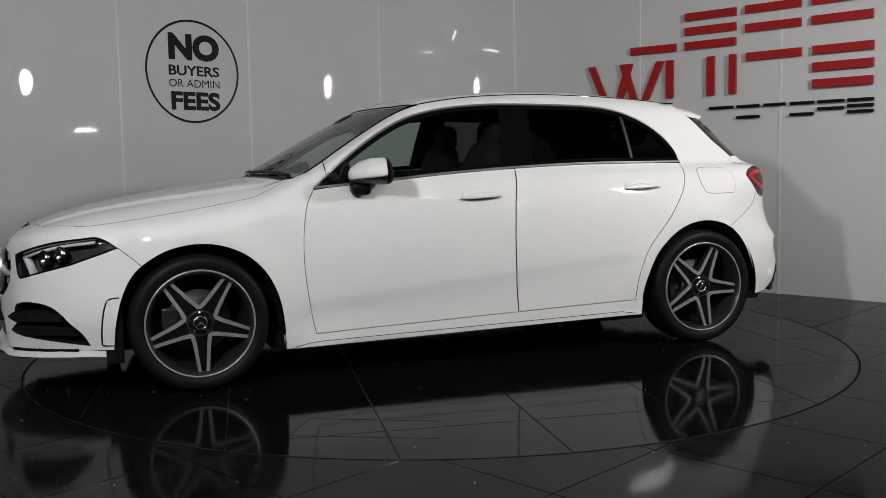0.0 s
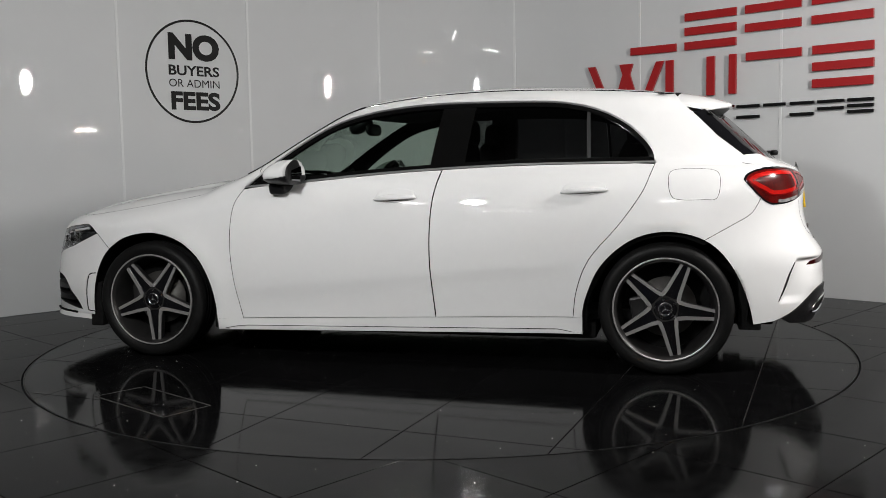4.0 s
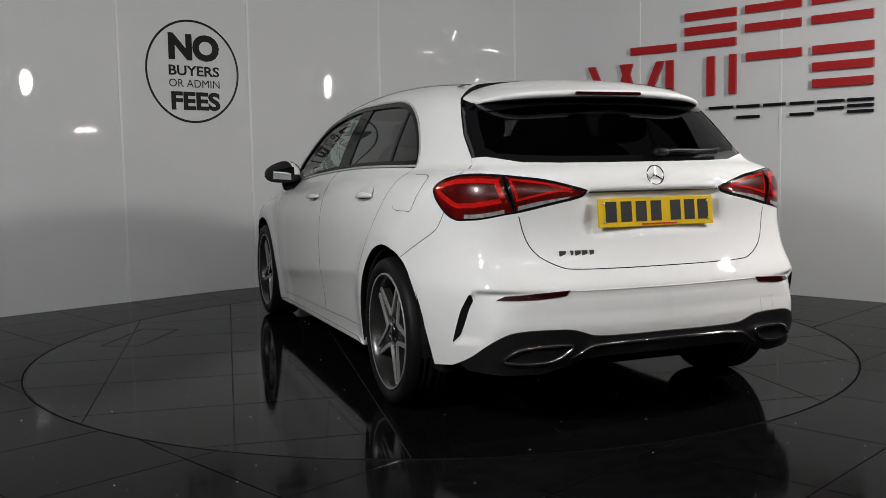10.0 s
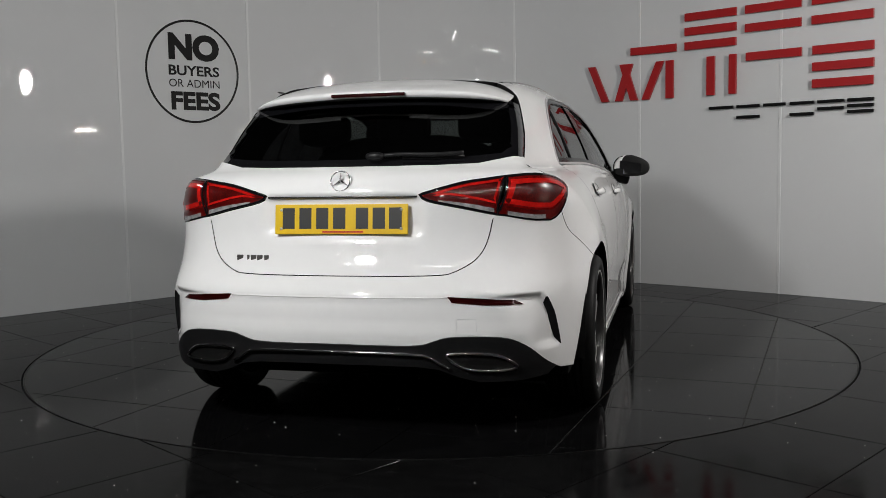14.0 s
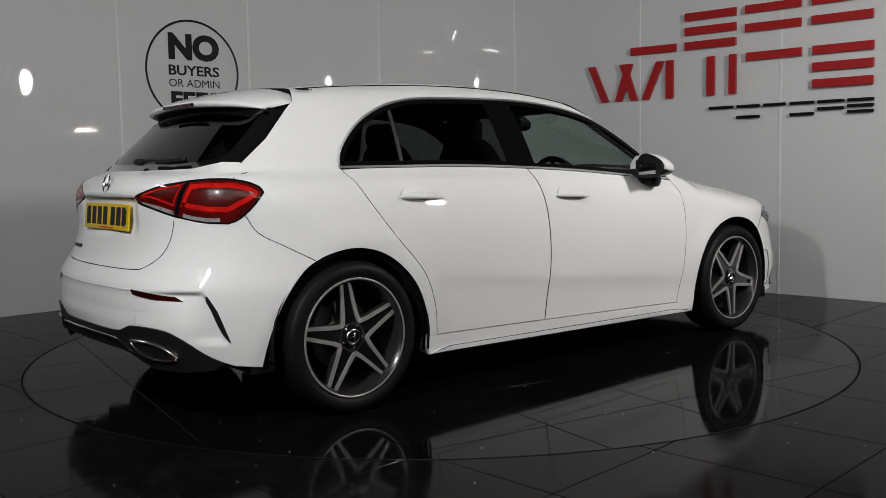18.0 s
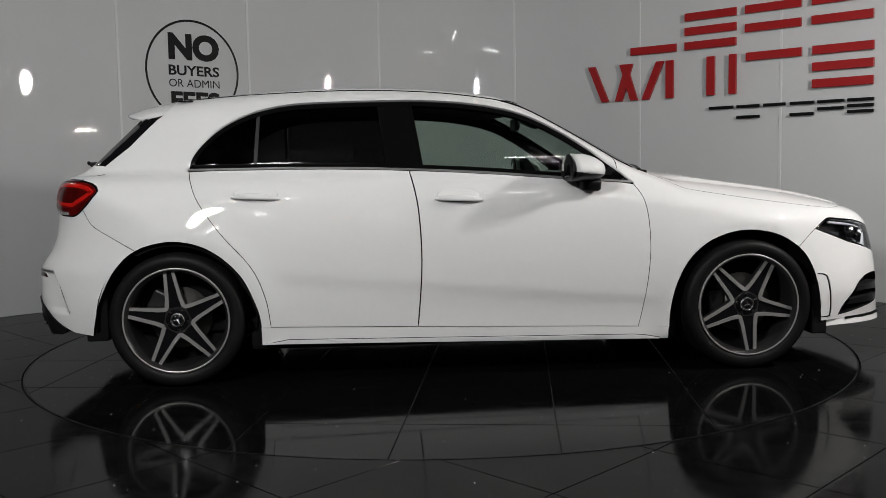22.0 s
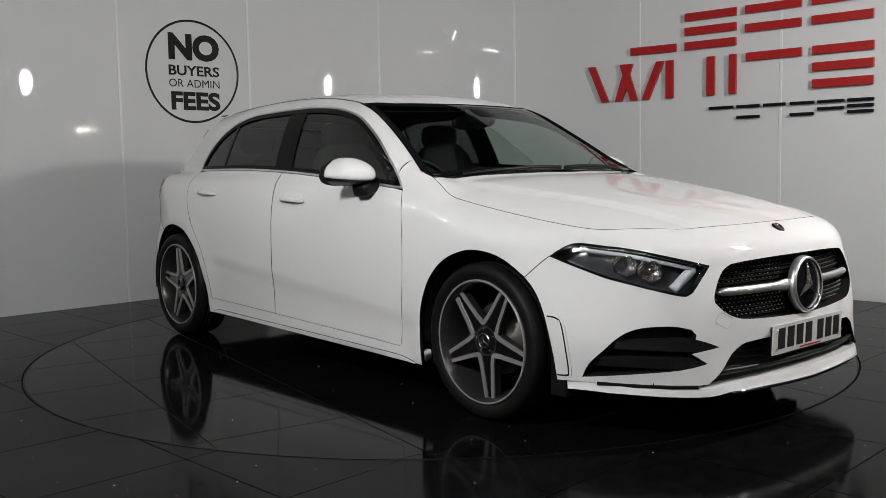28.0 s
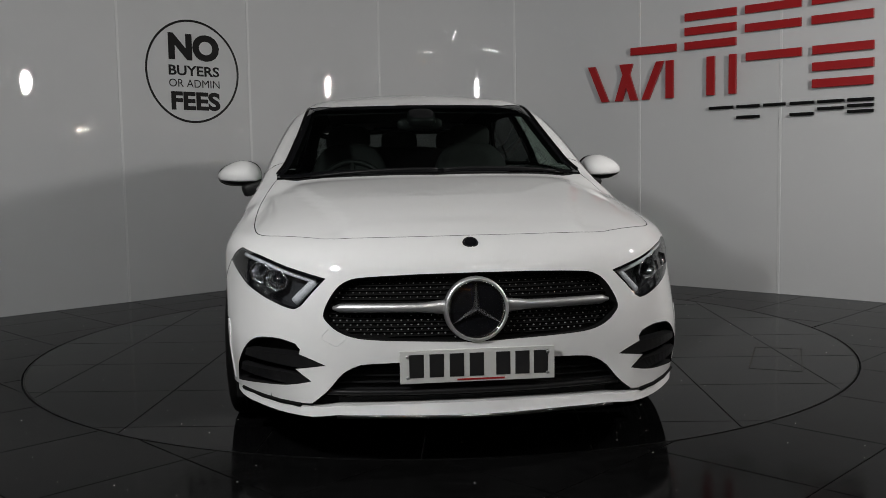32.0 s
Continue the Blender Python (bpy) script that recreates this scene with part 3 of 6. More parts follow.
def solid(p):
    """Below zero inside the car's outer form. p: n x 3."""
    x, y, z = p[:, 0], np.abs(p[:, 1]), p[:, 2]
    lean = side_lean(z)
    haunch = 1 + 0.30 * step(-0.5, -1.5, x) * (z > 0.72)
    flare = 0.010 * np.exp(-((np.hypot(np.abs(x) - 1.3645, z - 0.31) - 0.40) / 0.07) ** 2)
    # the lower door: a crease that climbs towards the rear wheel, hollow beneath it
    under = 0.378 + 0.088 * (0.88 - x) - z
    groove = -0.0068 * step(-0.008, 0.075, under) * step(0.25, 0.09, under) * step(1.02, 0.80, np.abs(x))
    a = y - (half_plan(x) + lean * np.where(lean < -0.004, haunch, 1) + flare + groove)
    crest = 0.62 - 0.20 * step(0.95, 2.05, x)
    dome = (0.013 * step(crest + 0.035, crest - 0.02, y) - 0.007) * step(0.95, 1.15, x) * step(2.10, 1.95, x)
    top = z - (hood_line(x) + dome - hood_drop(y) * (0.25 + 0.75 * step(0.2, 0.9, x)))
    mixz = step(0.35, 0.62, z)
    nose = (x - (nose_line(z) - nose_high(y) * mixz - nose_low(y) * (1 - mixz))) * 0.8
    nose = nose + 0.045 * step(0.36, 0.20, z) * step(0.52, 0.80, y)
    pocket = 0.022 * step(0.340, 0.255, y) * step(0.735, 0.80, z) * step(0.908, 0.888, z)
    rear = (tail_line(z) + tail_wrap(y) + pocket - x) * 0.8
    low = smax(smax(a, nose, 0.05), rear, 0.06)
    # the rear bumper's inset lower face and the scoop behind its slit
    low = low + 0.006 * step(0.556, 0.530, z) * step(0.40, 0.47, z) * step(0.74, 0.66, y) * (x < -1.8)
    d = np.interp(z, [0.338, 0.405, 0.475, 0.54], [-1.874, -1.898, -1.922, -1.955]) - x
    low = low + 0.026 * step(0.0, 0.008, d) * step(0.15, 0.012, d) * step(0.335, 0.375, z) * step(0.556, 0.53, z) * (y > 0.5)
    low = smax(low, top, 0.055)
    low = smax(low, 0.15 - z, 0.03)
    g = (y - (cabin_half(x) - cabin_lean(z))) * 0.93
    roof = z - (roof_line(x) - 0.03 * (y / 0.5) ** 2 - 0.05 * np.maximum(y - 0.5, 0) ** 2 * 4)
    screen = (x - (screen_line(z) - 0.15 * (y / 0.65) ** 2)) * 0.5
    back = (back_line(z) + 0.115 * (y / 0.63) ** 2 - x) * 0.7
    cab = smax(smax(g, roof, 0.09), smax(screen, back, 0.01), 0.035)
    cab = np.where(x < -1.6, np.maximum(cab, 0.945 - z), cab)
    k = 0.04 + 0.08 * step(0.62, 0.72, y) * step(0.55, 0.75, x) * step(1.20, 0.95, x)
    h = np.maximum(k - np.abs(low - cab), 0) / k
    return np.minimum(low, cab) - h * h * k * 0.25


def normals(p):
    e = 0.003
    g = np.stack([solid(p + d) - solid(p - d) for d in np.eye(3) * e], -1)
    return g / (np.linalg.norm(g, axis=1, keepdims=True) + 1e-12)


def cast(q, d, far=3.2, steps=240):
    """The first points of the solid met by rays that come in along -d through the points q."""
    d = np.array(d, float) / np.linalg.norm(d)
    q = np.array(q, float)
    q = q - (q @ d)[:, None] * d
    s = np.linspace(far, -far, steps)
    hi = np.full(len(q), np.nan)
    lo = np.full(len(q), -far)
    todo = np.ones(len(q), bool)
    prev = s[0]
    for v in s[1:]:
        idx = np.where(todo)[0]
        if not len(idx):
            break
        inside = solid(q[idx] + v * d) < 0
        hit = idx[inside]
        hi[hit], lo[hit], todo[hit] = prev, v, False
        prev = v
    hi = np.where(np.isnan(hi), 0, hi)
    for _ in range(22):
        mid = (hi + lo) / 2
        ins = solid(q + mid[:, None] * d) < 0
        lo = np.where(ins, mid, lo)
        hi = np.where(ins, hi, mid)
    out = q + hi[:, None] * d
    out[todo] = np.nan
    return out


def on_side(pts):
    """Points of the left flank above (x, z)."""
    p = np.array(pts, float)
    return cast(np.stack([p[:, 0], 0 * p[:, 0], p[:, 1]], -1), (0, 1, 0))


def on_top(pts):
    p = np.array(pts, float)
    return cast(np.stack([p[:, 0], p[:, 1], 0 * p[:, 0]], -1), (0, 0, 1))


def on_front(pts):
    p = np.array(pts, float)
    return cast(np.stack([0 * p[:, 0], p[:, 0], p[:, 1]], -1), (1, 0, 0))


def on_rear(pts):
    p = np.array(pts, float)
    return cast(np.stack([0 * p[:, 0], p[:, 0], p[:, 1]], -1), (-1, 0, 0))


def dense(loop, gap=0.03):
    out = []
    for i in range(len(loop)):
        a, b = loop[i], loop[(i + 1) % len(loop)]
        n = max(1, int(np.linalg.norm(b - a) / gap))
        out += [a + (b - a) * j / n for j in range(n)]
    return np.array(out)


def inset2(loop, d):
    """Moves a closed 2D line inwards by d."""
    area = 0.5 * np.sum(loop[:, 0] * np.roll(loop[:, 1], -1) - np.roll(loop[:, 0], -1) * loop[:, 1])
    t = np.roll(loop, -1, 0) - np.roll(loop, 1, 0)
    n = np.stack([-t[:, 1], t[:, 0]], -1) / (np.linalg.norm(t, axis=1, keepdims=True) + 1e-9)
    return loop + n * d * (1 if area > 0 else -1)


def within(pts, loop):
    """Which 2D points lie inside a closed line."""
    x, y = pts[:, 0], pts[:, 1]
    inside = np.zeros(len(pts), bool)
    a, b = loop, np.roll(loop, -1, 0)
    for (x0, y0), (x1, y1) in zip(a, b):
        if y0 != y1:
            hit = ((y0 > y) != (y1 > y)) & (x < (x1 - x0) * (y - y0) / (y1 - y0) + x0)
            inside ^= hit
    return inside


def skin(outline, way, holes=(), gap=0.003, res=0.035, lift=0.0, skirt=0.018, fine=0.03, deep=None):
    """Trims a panel out of the solid: outline and holes are 3D lines, way the direction from which it is laid on.
    Gives verts, faces, and the normal of each vert."""
    d = np.array(way, float) / np.linalg.norm(way)
    u = np.cross(d, (0, 0, 1.0)) if abs(d[2]) < 0.9 else np.array((0, 1.0, 0))
    u /= np.linalg.norm(u)
    u = u - d * (u @ d)
    u /= np.linalg.norm(u)
    w = np.cross(d, u)
    base = np.stack([u, w], -1)
    loops = []
    for k, l in enumerate([outline, *holes]):
        l2 = dense(np.array(l, float)[~np.isnan(np.array(l, float)).any(1)] @ base, fine)
        loops.append(inset2(l2, gap if k == 0 else -gap))
    verts, edges = [], []
    for l in loops:
        o = len(verts)
        verts += [Vector(p) for p in l]
        edges += [(o + i, o + (i + 1) % len(l)) for i in range(len(l))]
    lo, hi = loops[0].min(0), loops[0].max(0)
    border = np.concatenate(loops)
    xs, ys = np.arange(lo[0] + res / 2, hi[0], res), np.arange(lo[1] + res / 2, hi[1], res)
    for j, b in enumerate(ys):
        row = np.stack([xs + (0.25 * res if j % 2 else -0.25 * res), np.full(len(xs), b)], -1)
        if len(row):
            near = np.min(np.linalg.norm(row[:, None] - border[None], axis=2), axis=1)
            verts += [Vector(p) for p, q in zip(row, near) if q > res * 0.45]
    v2, e2, f2, ov, oe, of = delaunay_2d_cdt(verts, edges, [], 1, 1e-5)
    p2 = np.array([(v.x, v.y) for v in v2])
    mids = np.array([p2[list(f)].mean(0) for f in f2])
    out = np.zeros(len(f2), bool)
    for l in loops[1:]:
        out |= within(mids, l)
    out |= ~within(mids, loops[0])
    used = sorted({i for f, o in zip(f2, out) if not o for i in f})
    renew = {i: k for k, i in enumerate(used)}
    f2 = [tuple(renew[i] for i in f) for f, o in zip(f2, out) if not o]
    p2 = p2[used]
    p3 = cast(p2 @ base.T, d)
    bad = np.isnan(p3).any(1)
    n3 = normals(np.where(np.isnan(p3), 0, p3))
    if bad.any() and not bad.all():
        good = np.where(~bad)[0]
        for i in np.where(bad)[0]:
            j = good[np.argmin(np.linalg.norm(p2[good] - p2[i], axis=1))]
            p3[i] = p3[j] + base @ (p2[i] - p2[j])
            n3[i] = n3[j]
    p3 = p3 + n3 * lift
    faces = []
    for f in f2:
        a, b, c = (np.array(p3[i]) for i in f[:3])
        faces.append(tuple(f) if np.dot(np.cross(b - a, c - a), d) > 0 else tuple(f)[::-1])
    count = {}
    for f in faces:
        for i in range(len(f)):
            a, b = f[i], f[(i + 1) % len(f)]
            count[(a, b)] = count.get((a, b), 0) + 1
    rim = [(a, b) for a, b in count if (b, a) not in count]
    vs, ns = [tuple(p) for p in p3], [tuple(n) for n in n3]
    if skirt:
        top, bot = {}, {}
        rimset = sorted({i for e in rim for i in e})
        depth = {}
        for i in rimset:
            near = [np.min(np.linalg.norm(l - p2[i], axis=1)) for l in loops]
            depth[i] = skirt if (deep is None or int(np.argmin(near)) == 0) else deep
        for a, b in rim:
            for i in (a, b):
                if i not in top:
                    top[i] = len(vs)
                    vs.append(tuple(p3[i]))
                    bot[i] = len(vs)
                    vs.append(tuple(p3[i] - n3[i] * depth[i]))
        side = {}
        for a, b in rim:
            t = p3[b] - p3[a]
            for i in (a, b):
                q = np.cross(t, n3[i])
                side[i] = side.get(i, 0) + q / (np.linalg.norm(q) + 1e-9)
            faces.append((top[b], top[a], bot[a], bot[b]))
        full = {}
        for i in top:
            q = side[i] / (np.linalg.norm(side[i]) + 1e-9)
            full[top[i]] = full[bot[i]] = tuple(q)
        ns += [full[k] for k in range(len(ns), len(vs))]
    return vs, faces, ns


def panel(name, data, material, parent, label="", mirror=False):
    vs, fs, ns = data
    if mirror:
        vs = [(a, -b, c) for a, b, c in vs]
        ns = [(a, -b, c) for a, b, c in ns]
        fs = [f[::-1] for f in fs]
    me = bpy.data.meshes.new(name)
    me.from_pydata(vs, [], fs)
    me.update()
    me.polygons.foreach_set("use_smooth", [True] * len(me.polygons))
    if len(me.vertices) == len(ns) and len(me.polygons):
        me.normals_split_custom_set_from_vertices(ns)
    me.materials.append(material)
    if material == PAINT and name not in ("front_splitter", "sill_skirt", "sill_blade", "slit_lip"):
        # the painted panels' folded edges are coloured dark, for the shade in their joints
        me.materials.append(DARK)
        me.polygons.foreach_set("material_index", [1 if len(f) == 4 else 0 for f in fs])
    ob = new(name, me)
    ob.parent = parent
    return tagged(ob, label)


def both(name, data, material, parent, label=""):
    return panel(name, data, material, parent, label), panel(name, data, material, parent, label, True)


def join(*many):
    vs, fs, ns = [], [], []
    for a, b, c in many:
        o = len(vs)
        vs += a
        ns += c
        fs += [tuple(i + o for i in f) for f in b]
    return vs, fs, ns


def flip(data):
    return [(a, -b, c) for a, b, c in data[0]], [f[::-1] for f in data[1]], [(a, -b, c) for a, b, c in data[2]]

# ---- the car ----
car = thing("car", "white five-door hatchback with dark alloy wheels, parked on the turntable", "car")
WB, HUB_Z = 1.3645, 0.316

# lines in the flank's plane: (x, z)
arch_front = curve2([(0.974, 0.160), (0.980, 0.30), (1.008, 0.430), (1.068, 0.545), (1.157, 0.626), (1.268, 0.671), (1.375, 0.681), (1.489, 0.661), (1.580, 0.615), (1.652, 0.550), (1.702, 0.450), (1.733, 0.315), (1.740, 0.185)], 5)
arch_rear = curve2([(-0.972, 0.180), (-0.975, 0.30), (-0.998, 0.390), (-1.050, 0.505), (-1.132, 0.596), (-1.235, 0.660), (-1.358, 0.686), (-1.478, 0.670), (-1.575, 0.625), (-1.657, 0.535), (-1.721, 0.41), (-1.754, 0.30), (-1.763, 0.25)], 5)
seam_front = curve2([(0.815, 0.910), (0.855, 0.840), (0.876, 0.732), (0.882, 0.591), (0.870, 0.448), (0.847, 0.304), (0.828, 0.222)], 5)
seam_mid = curve2([(-0.262, 0.992), (-0.231, 0.851), (-0.218, 0.710), (-0.215, 0.568), (-0.222, 0.424), (-0.238, 0.252)], 5)
seam_rear = curve2([(-1.312, 1.006), (-1.293, 0.955), (-1.250, 0.860), (-1.150, 0.719), (-1.010, 0.555), (-0.950, 0.407), (-0.930, 0.269)], 5)
belt = curve2([(0.815, 0.915), (0.446, 0.944), (0.101, 0.973), (-0.280, 0.995), (-0.709, 1.009), (-1.318, 1.010)], 6)
win_top = curve2([(0.815, 0.915), (0.742, 0.979), (0.600, 1.087), (0.452, 1.183), (0.304, 1.256), (0.156, 1.297), (-0.02, 1.323), (-0.198, 1.335), (-0.332, 1.337),
                  (-0.579, 1.335), (-0.790, 1.328), (-0.915, 1.312), (-1.038, 1.279), (-1.157, 1.220), (-1.246, 1.147), (-1.303, 1.073), (-1.318, 1.010)], 5)
sill_top = [(0.974, 0.217), (0.828, 0.222), (-0.238, 0.252), (-0.930, 0.269), (-0.974, 0.271)]
bumper_seam_f = curve2([(1.703, 0.674), (1.660, 0.638), (1.612, 0.594)], 4)
bumper_seam_r = curve2([(-1.795, 0.836), (-1.752, 0.766), (-1.671, 0.717), (-1.540, 0.645)], 4)


def upto(line, x0, x1):
    return [tuple(p) for p in line if min(x0, x1) <= p[0] <= max(x0, x1)]


def P(*groups):
    return [tuple(p) for g in groups for p in g]


def M(line):
    """The mirror image of a line over the car's middle."""
    return np.array(line, float) * (1, -1, 1)


def fr(pts):
    return on_front(pts)


SIDE = (0, 1, 0)
# lamp outlines, from the front (y, z) and, where they turn the corner, from the side (x, z)
lamp_top = np.concatenate([on_side(curve2([(1.703, 0.674), (1.746, 0.706), (1.790, 0.725), (1.842, 0.722)], 3)), fr(curve2([(0.765, 0.718), (0.713, 0.706), (0.617, 0.675), (0.496, 0.641)], 4))])
lamp_low = np.concatenate([fr(curve2([(0.496, 0.641), (0.545, 0.590), (0.583, 0.548), (0.603, 0.538), (0.640, 0.544), (0.703, 0.566)], 4)), on_side(curve2([(1.912, 0.599), (1.803, 0.638), (1.703, 0.674)], 4))])
hood_edge = curve2([(0.905, 0.722), (0.985, 0.746), (1.08, 0.769), (1.25, 0.778), (1.45, 0.777), (1.63, 0.769), (1.772, 0.750), (1.850, 0.717), (1.905, 0.665), (1.955, 0.60), (2.02, 0.505)], 4)
hood_nose = curve2([(2.02, 0.505), (2.052, 0.40), (2.072, 0.25), (2.08, 0.12), (2.082, 0.0)], 4)
a_edge = curve2([(0.872, 0.722), (0.835, 0.722), (0.735, 0.686), (0.610, 0.653), (0.472, 0.622), (0.320, 0.597), (0.205, 0.582)], 4)

brow_a, brow_b = lamp_top[-1], on_top(hood_edge[-1:])[0]
brow = cast(np.array([brow_a + (brow_b - brow_a) * t for t in np.linspace(0, 1, 9)]), (1, 0.4, 0.8))
# hood
screen_foot = curve2([(0.905, 0.722), (0.955, 0.55), (1.02, 0.30), (1.058, 0.0)], 5)
h1, h2, h3 = on_top(hood_edge), on_top(hood_nose), on_top(screen_foot)
hood_loop = np.concatenate([h1, h2[1:], M(h2)[::-1][1:], M(h1)[::-1][1:], M(h3)[1:-1], h3[::-1][:-1]])
panel("hood", skin(hood_loop, (0.25, 0, 1), res=0.028), PAINT, car, "white bonnet with soft creases")
panel("hood_liner", skin(hood_loop, (0.25, 0, 1), res=0.1, lift=-0.04, skirt=0), DARK, car, "black liner under the bonnet")
# front wing with the strip over the headlamp
pillar_foot = on_top(a_edge)
fender_loop = np.concatenate([on_side(P(seam_front[::-1])), on_side(win_top[:6]), pillar_foot[8::-1], h1[:-1], brow[::-1], lamp_top[::-1][1:], on_side(bumper_seam_f[1:]), on_side(P(upto(arch_front, 0.9, 1.60)[::-1])), on_side([(0.974, 0.217)])])
both("front_wing", skin(fender_loop, (0.45, 1, 0.85), gap=0, res=0.019), PAINT, car, "white front wing")
# doors
low_front = on_side(P(seam_front, [(0.4, 0.234), (0.0, 0.245)], seam_mid[::-1], upto(belt, -0.255, 0.805)[::-1]))
doors_f = both("front_door", skin(low_front, SIDE, res=0.026), PAINT, car, "white front door")
low_rear = on_side(P(seam_mid, [(-0.5, 0.259)], seam_rear[::-1], upto(belt, -1.292, -0.27)[::-1]))
doors_r = both("rear_door", skin(low_rear, SIDE, res=0.026), PAINT, car, "white rear door")
both("sill_skirt", skin(on_side(P(sill_top, [(-0.974, 0.186), (0, 0.173), (0.974, 0.160)])), SIDE, gap=0.001, skirt=0.06), PAINT, car, "white side skirt")
both("sill_blade", skin(on_side([(0.80, 0.182), (-0.90, 0.207), (-0.974, 0.190), (0.0, 0.176), (0.93, 0.163)]), SIDE, gap=0, lift=0.008, skirt=0.03), PAINT, car, "white skirt blade")
for f in (1, -1):
    vs, fs = tube(on_side([(0.93, 0.168), (0.86, 0.181), (0.80, 0.186), (0.4, 0.191), (-0.3, 0.2015), (-0.85, 0.2095), (-0.93, 0.197)]) * (1, f, 1) + (0, 0.007 * f, 0), 0.0016, 4)
    raw("skirt_joint", vs, fs, DARK, car, "dark joint over the skirt blade", True)
card = on_side(P([(0.96, 0.22), (-0.96, 0.26), (-1.25, 0.80), (-1.285, 0.98)], upto(belt, -1.28, 0.80)[::-1], [(0.86, 0.90)]))
both("door_lining", skin(card, SIDE, lift=-0.05, skirt=0, res=0.1), DARK, car, "black inner door lining")
# roof
roof_side = curve2([(0.205, 0.582), (0.06, 0.560), (-0.12, 0.538), (-0.5, 0.515), (-0.9, 0.505), (-1.25, 0.485), (-1.40, 0.470)], 5)
roof_front, roof_back = on_top([(0.235, 0.555), (0.295, 0.45), (0.335, 0.3), (0.36, 0.15), (0.365, 0)]), on_top([(-1.44, 0.3), (-1.45, 0)])
rs = on_top(roof_side)
roof_loop = np.concatenate([rs, roof_back, M(roof_back)[::-1][1:], M(rs)[::-1], M(roof_front), roof_front[::-1][1:]])
panel("roof", skin(roof_loop, (0, 0, 1), res=0.06), PAINT, car, "white roof")
panel("headliner", skin(roof_loop, (0, 0, 1), res=0.12, lift=-0.045, skirt=0), SEATM, car, "dark headliner")
for f in (1, -1):
    line = [Vector((p[0], p[1] * f, p[2] - 0.003)) for p in rs[:-2]]
    vs, fs = tube(line, 0.006, 6)
    raw("roof_moulding", vs, fs, GLOSS, car, "black roof moulding", True)
# body side: rail over the windows and rear wing
gate_corner = on_side([(-1.49, 1.254), (-1.605, 1.135), (-1.722, 1.042)])
tail_top = np.concatenate([on_side(curve2([(-1.716, 0.924), (-1.727, 0.945), (-1.757, 0.963), (-1.805, 0.975)], 4)), on_rear(curve2([(0.668, 0.978), (0.60, 0.972), (0.54, 0.964), (0.45, 0.951), (0.338, 0.921), (0.300, 0.909)], 3))])
tail_low = np.concatenate([on_rear(curve2([(0.300, 0.909), (0.33, 0.886), (0.456, 0.859), (0.575, 0.832), (0.655, 0.815), (0.705, 0.806)], 3)), on_side(curve2([(-1.850, 0.803), (-1.820, 0.815), (-1.790, 0.840), (-1.760, 0.872), (-1.730, 0.906), (-1.716, 0.924)], 3))])
rail = np.concatenate([on_side(P([(-0.974, 0.271)], seam_rear[::-1], win_top[:4:-1])), pillar_foot[8:], rs[1:], on_side([(-1.44, 1.296)]), gate_corner,
                       on_side([(-1.80, 0.984)]), tail_top[:13][::-1], tail_low[::-1][1:9], on_side(bumper_seam_r),
                       on_side(P(upto(arch_rear, -1.53, -0.97)[::-1]))])
both("body_lining", skin(rail, (0, 1, 0.5), gap=-0.022, lift=-0.030, skirt=0, res=0.06), DARK, car, "black inner lining of the pillars")
both("body_side", skin(rail, (0, 1, 0.5), gap=0.0004, res=0.026), PAINT, car, "white body side with roof rail and rear wing")
flap = curve2([(-1.385, 0.965), (-1.44, 0.978), (-1.56, 0.975), (-1.606, 0.955), (-1.612, 0.90), (-1.595, 0.838), (-1.54, 0.832), (-1.42, 0.834), (-1.385, 0.86), (-1.375, 0.92)], 4, True)
flap_ob = panel("fuel_flap", skin(on_side(flap), SIDE, gap=0.002, lift=0.0014, skirt=0.003), PAINT, car, "white fuel flap")
panel("flap_joint", skin(on_side(flap), SIDE, holes=[on_side(inset2(dense(flap, 0.02), 0.0035))], gap=-0.0002, lift=0.0006, skirt=0, res=0.3), DARK, flap_ob, "dark joint round the flap")

# side windows: trim, seal, panes
outline_win = np.array(P(win_top, belt[::-1][1:-1]))


def ring(a, b):
    return [inset2(dense(outline_win, 0.03), a), inset2(dense(outline_win, 0.03), b)]


def flank_ring(name, a, b, material, lift, label):
    o, i = ring(a, b)
    both(name, skin(on_side(o), SIDE, holes=[on_side(i)], gap=0, lift=lift, skirt=0.006, res=0.5), material, car, label)


flank_ring("window_trim", -0.001, 0.0075, SATIN, 0.004, "chrome window surround")
flank_ring("window_seal", 0.0075, 0.028, PILLAR, 0.001, "black rubber window seal")
inner = inset2(dense(outline_win, 0.03), 0.026)


i_front, i_back = int(np.argmax(inner[:, 0])), int(np.argmin(inner[:, 0]))
rolled = np.roll(inner, -i_front, 0)
n_top = (i_back - i_front) % len(inner)
in_top, in_low = rolled[:n_top + 1], rolled[n_top:]
if in_top[:, 1].mean() < in_low[:, 1].mean():
    in_top, in_low = in_low[::-1], in_top[::-1]
in_low = in_low[::-1]
X_HI, X_LO = float(inner[:, 0].max()) - 0.004, float(inner[:, 0].min()) + 0.003


def head(x):
    return float(np.interp(-x, -in_top[:, 0], in_top[:, 1]))


def foot(x):
    return float(np.interp(-x, -in_low[:, 0], in_low[:, 1]))


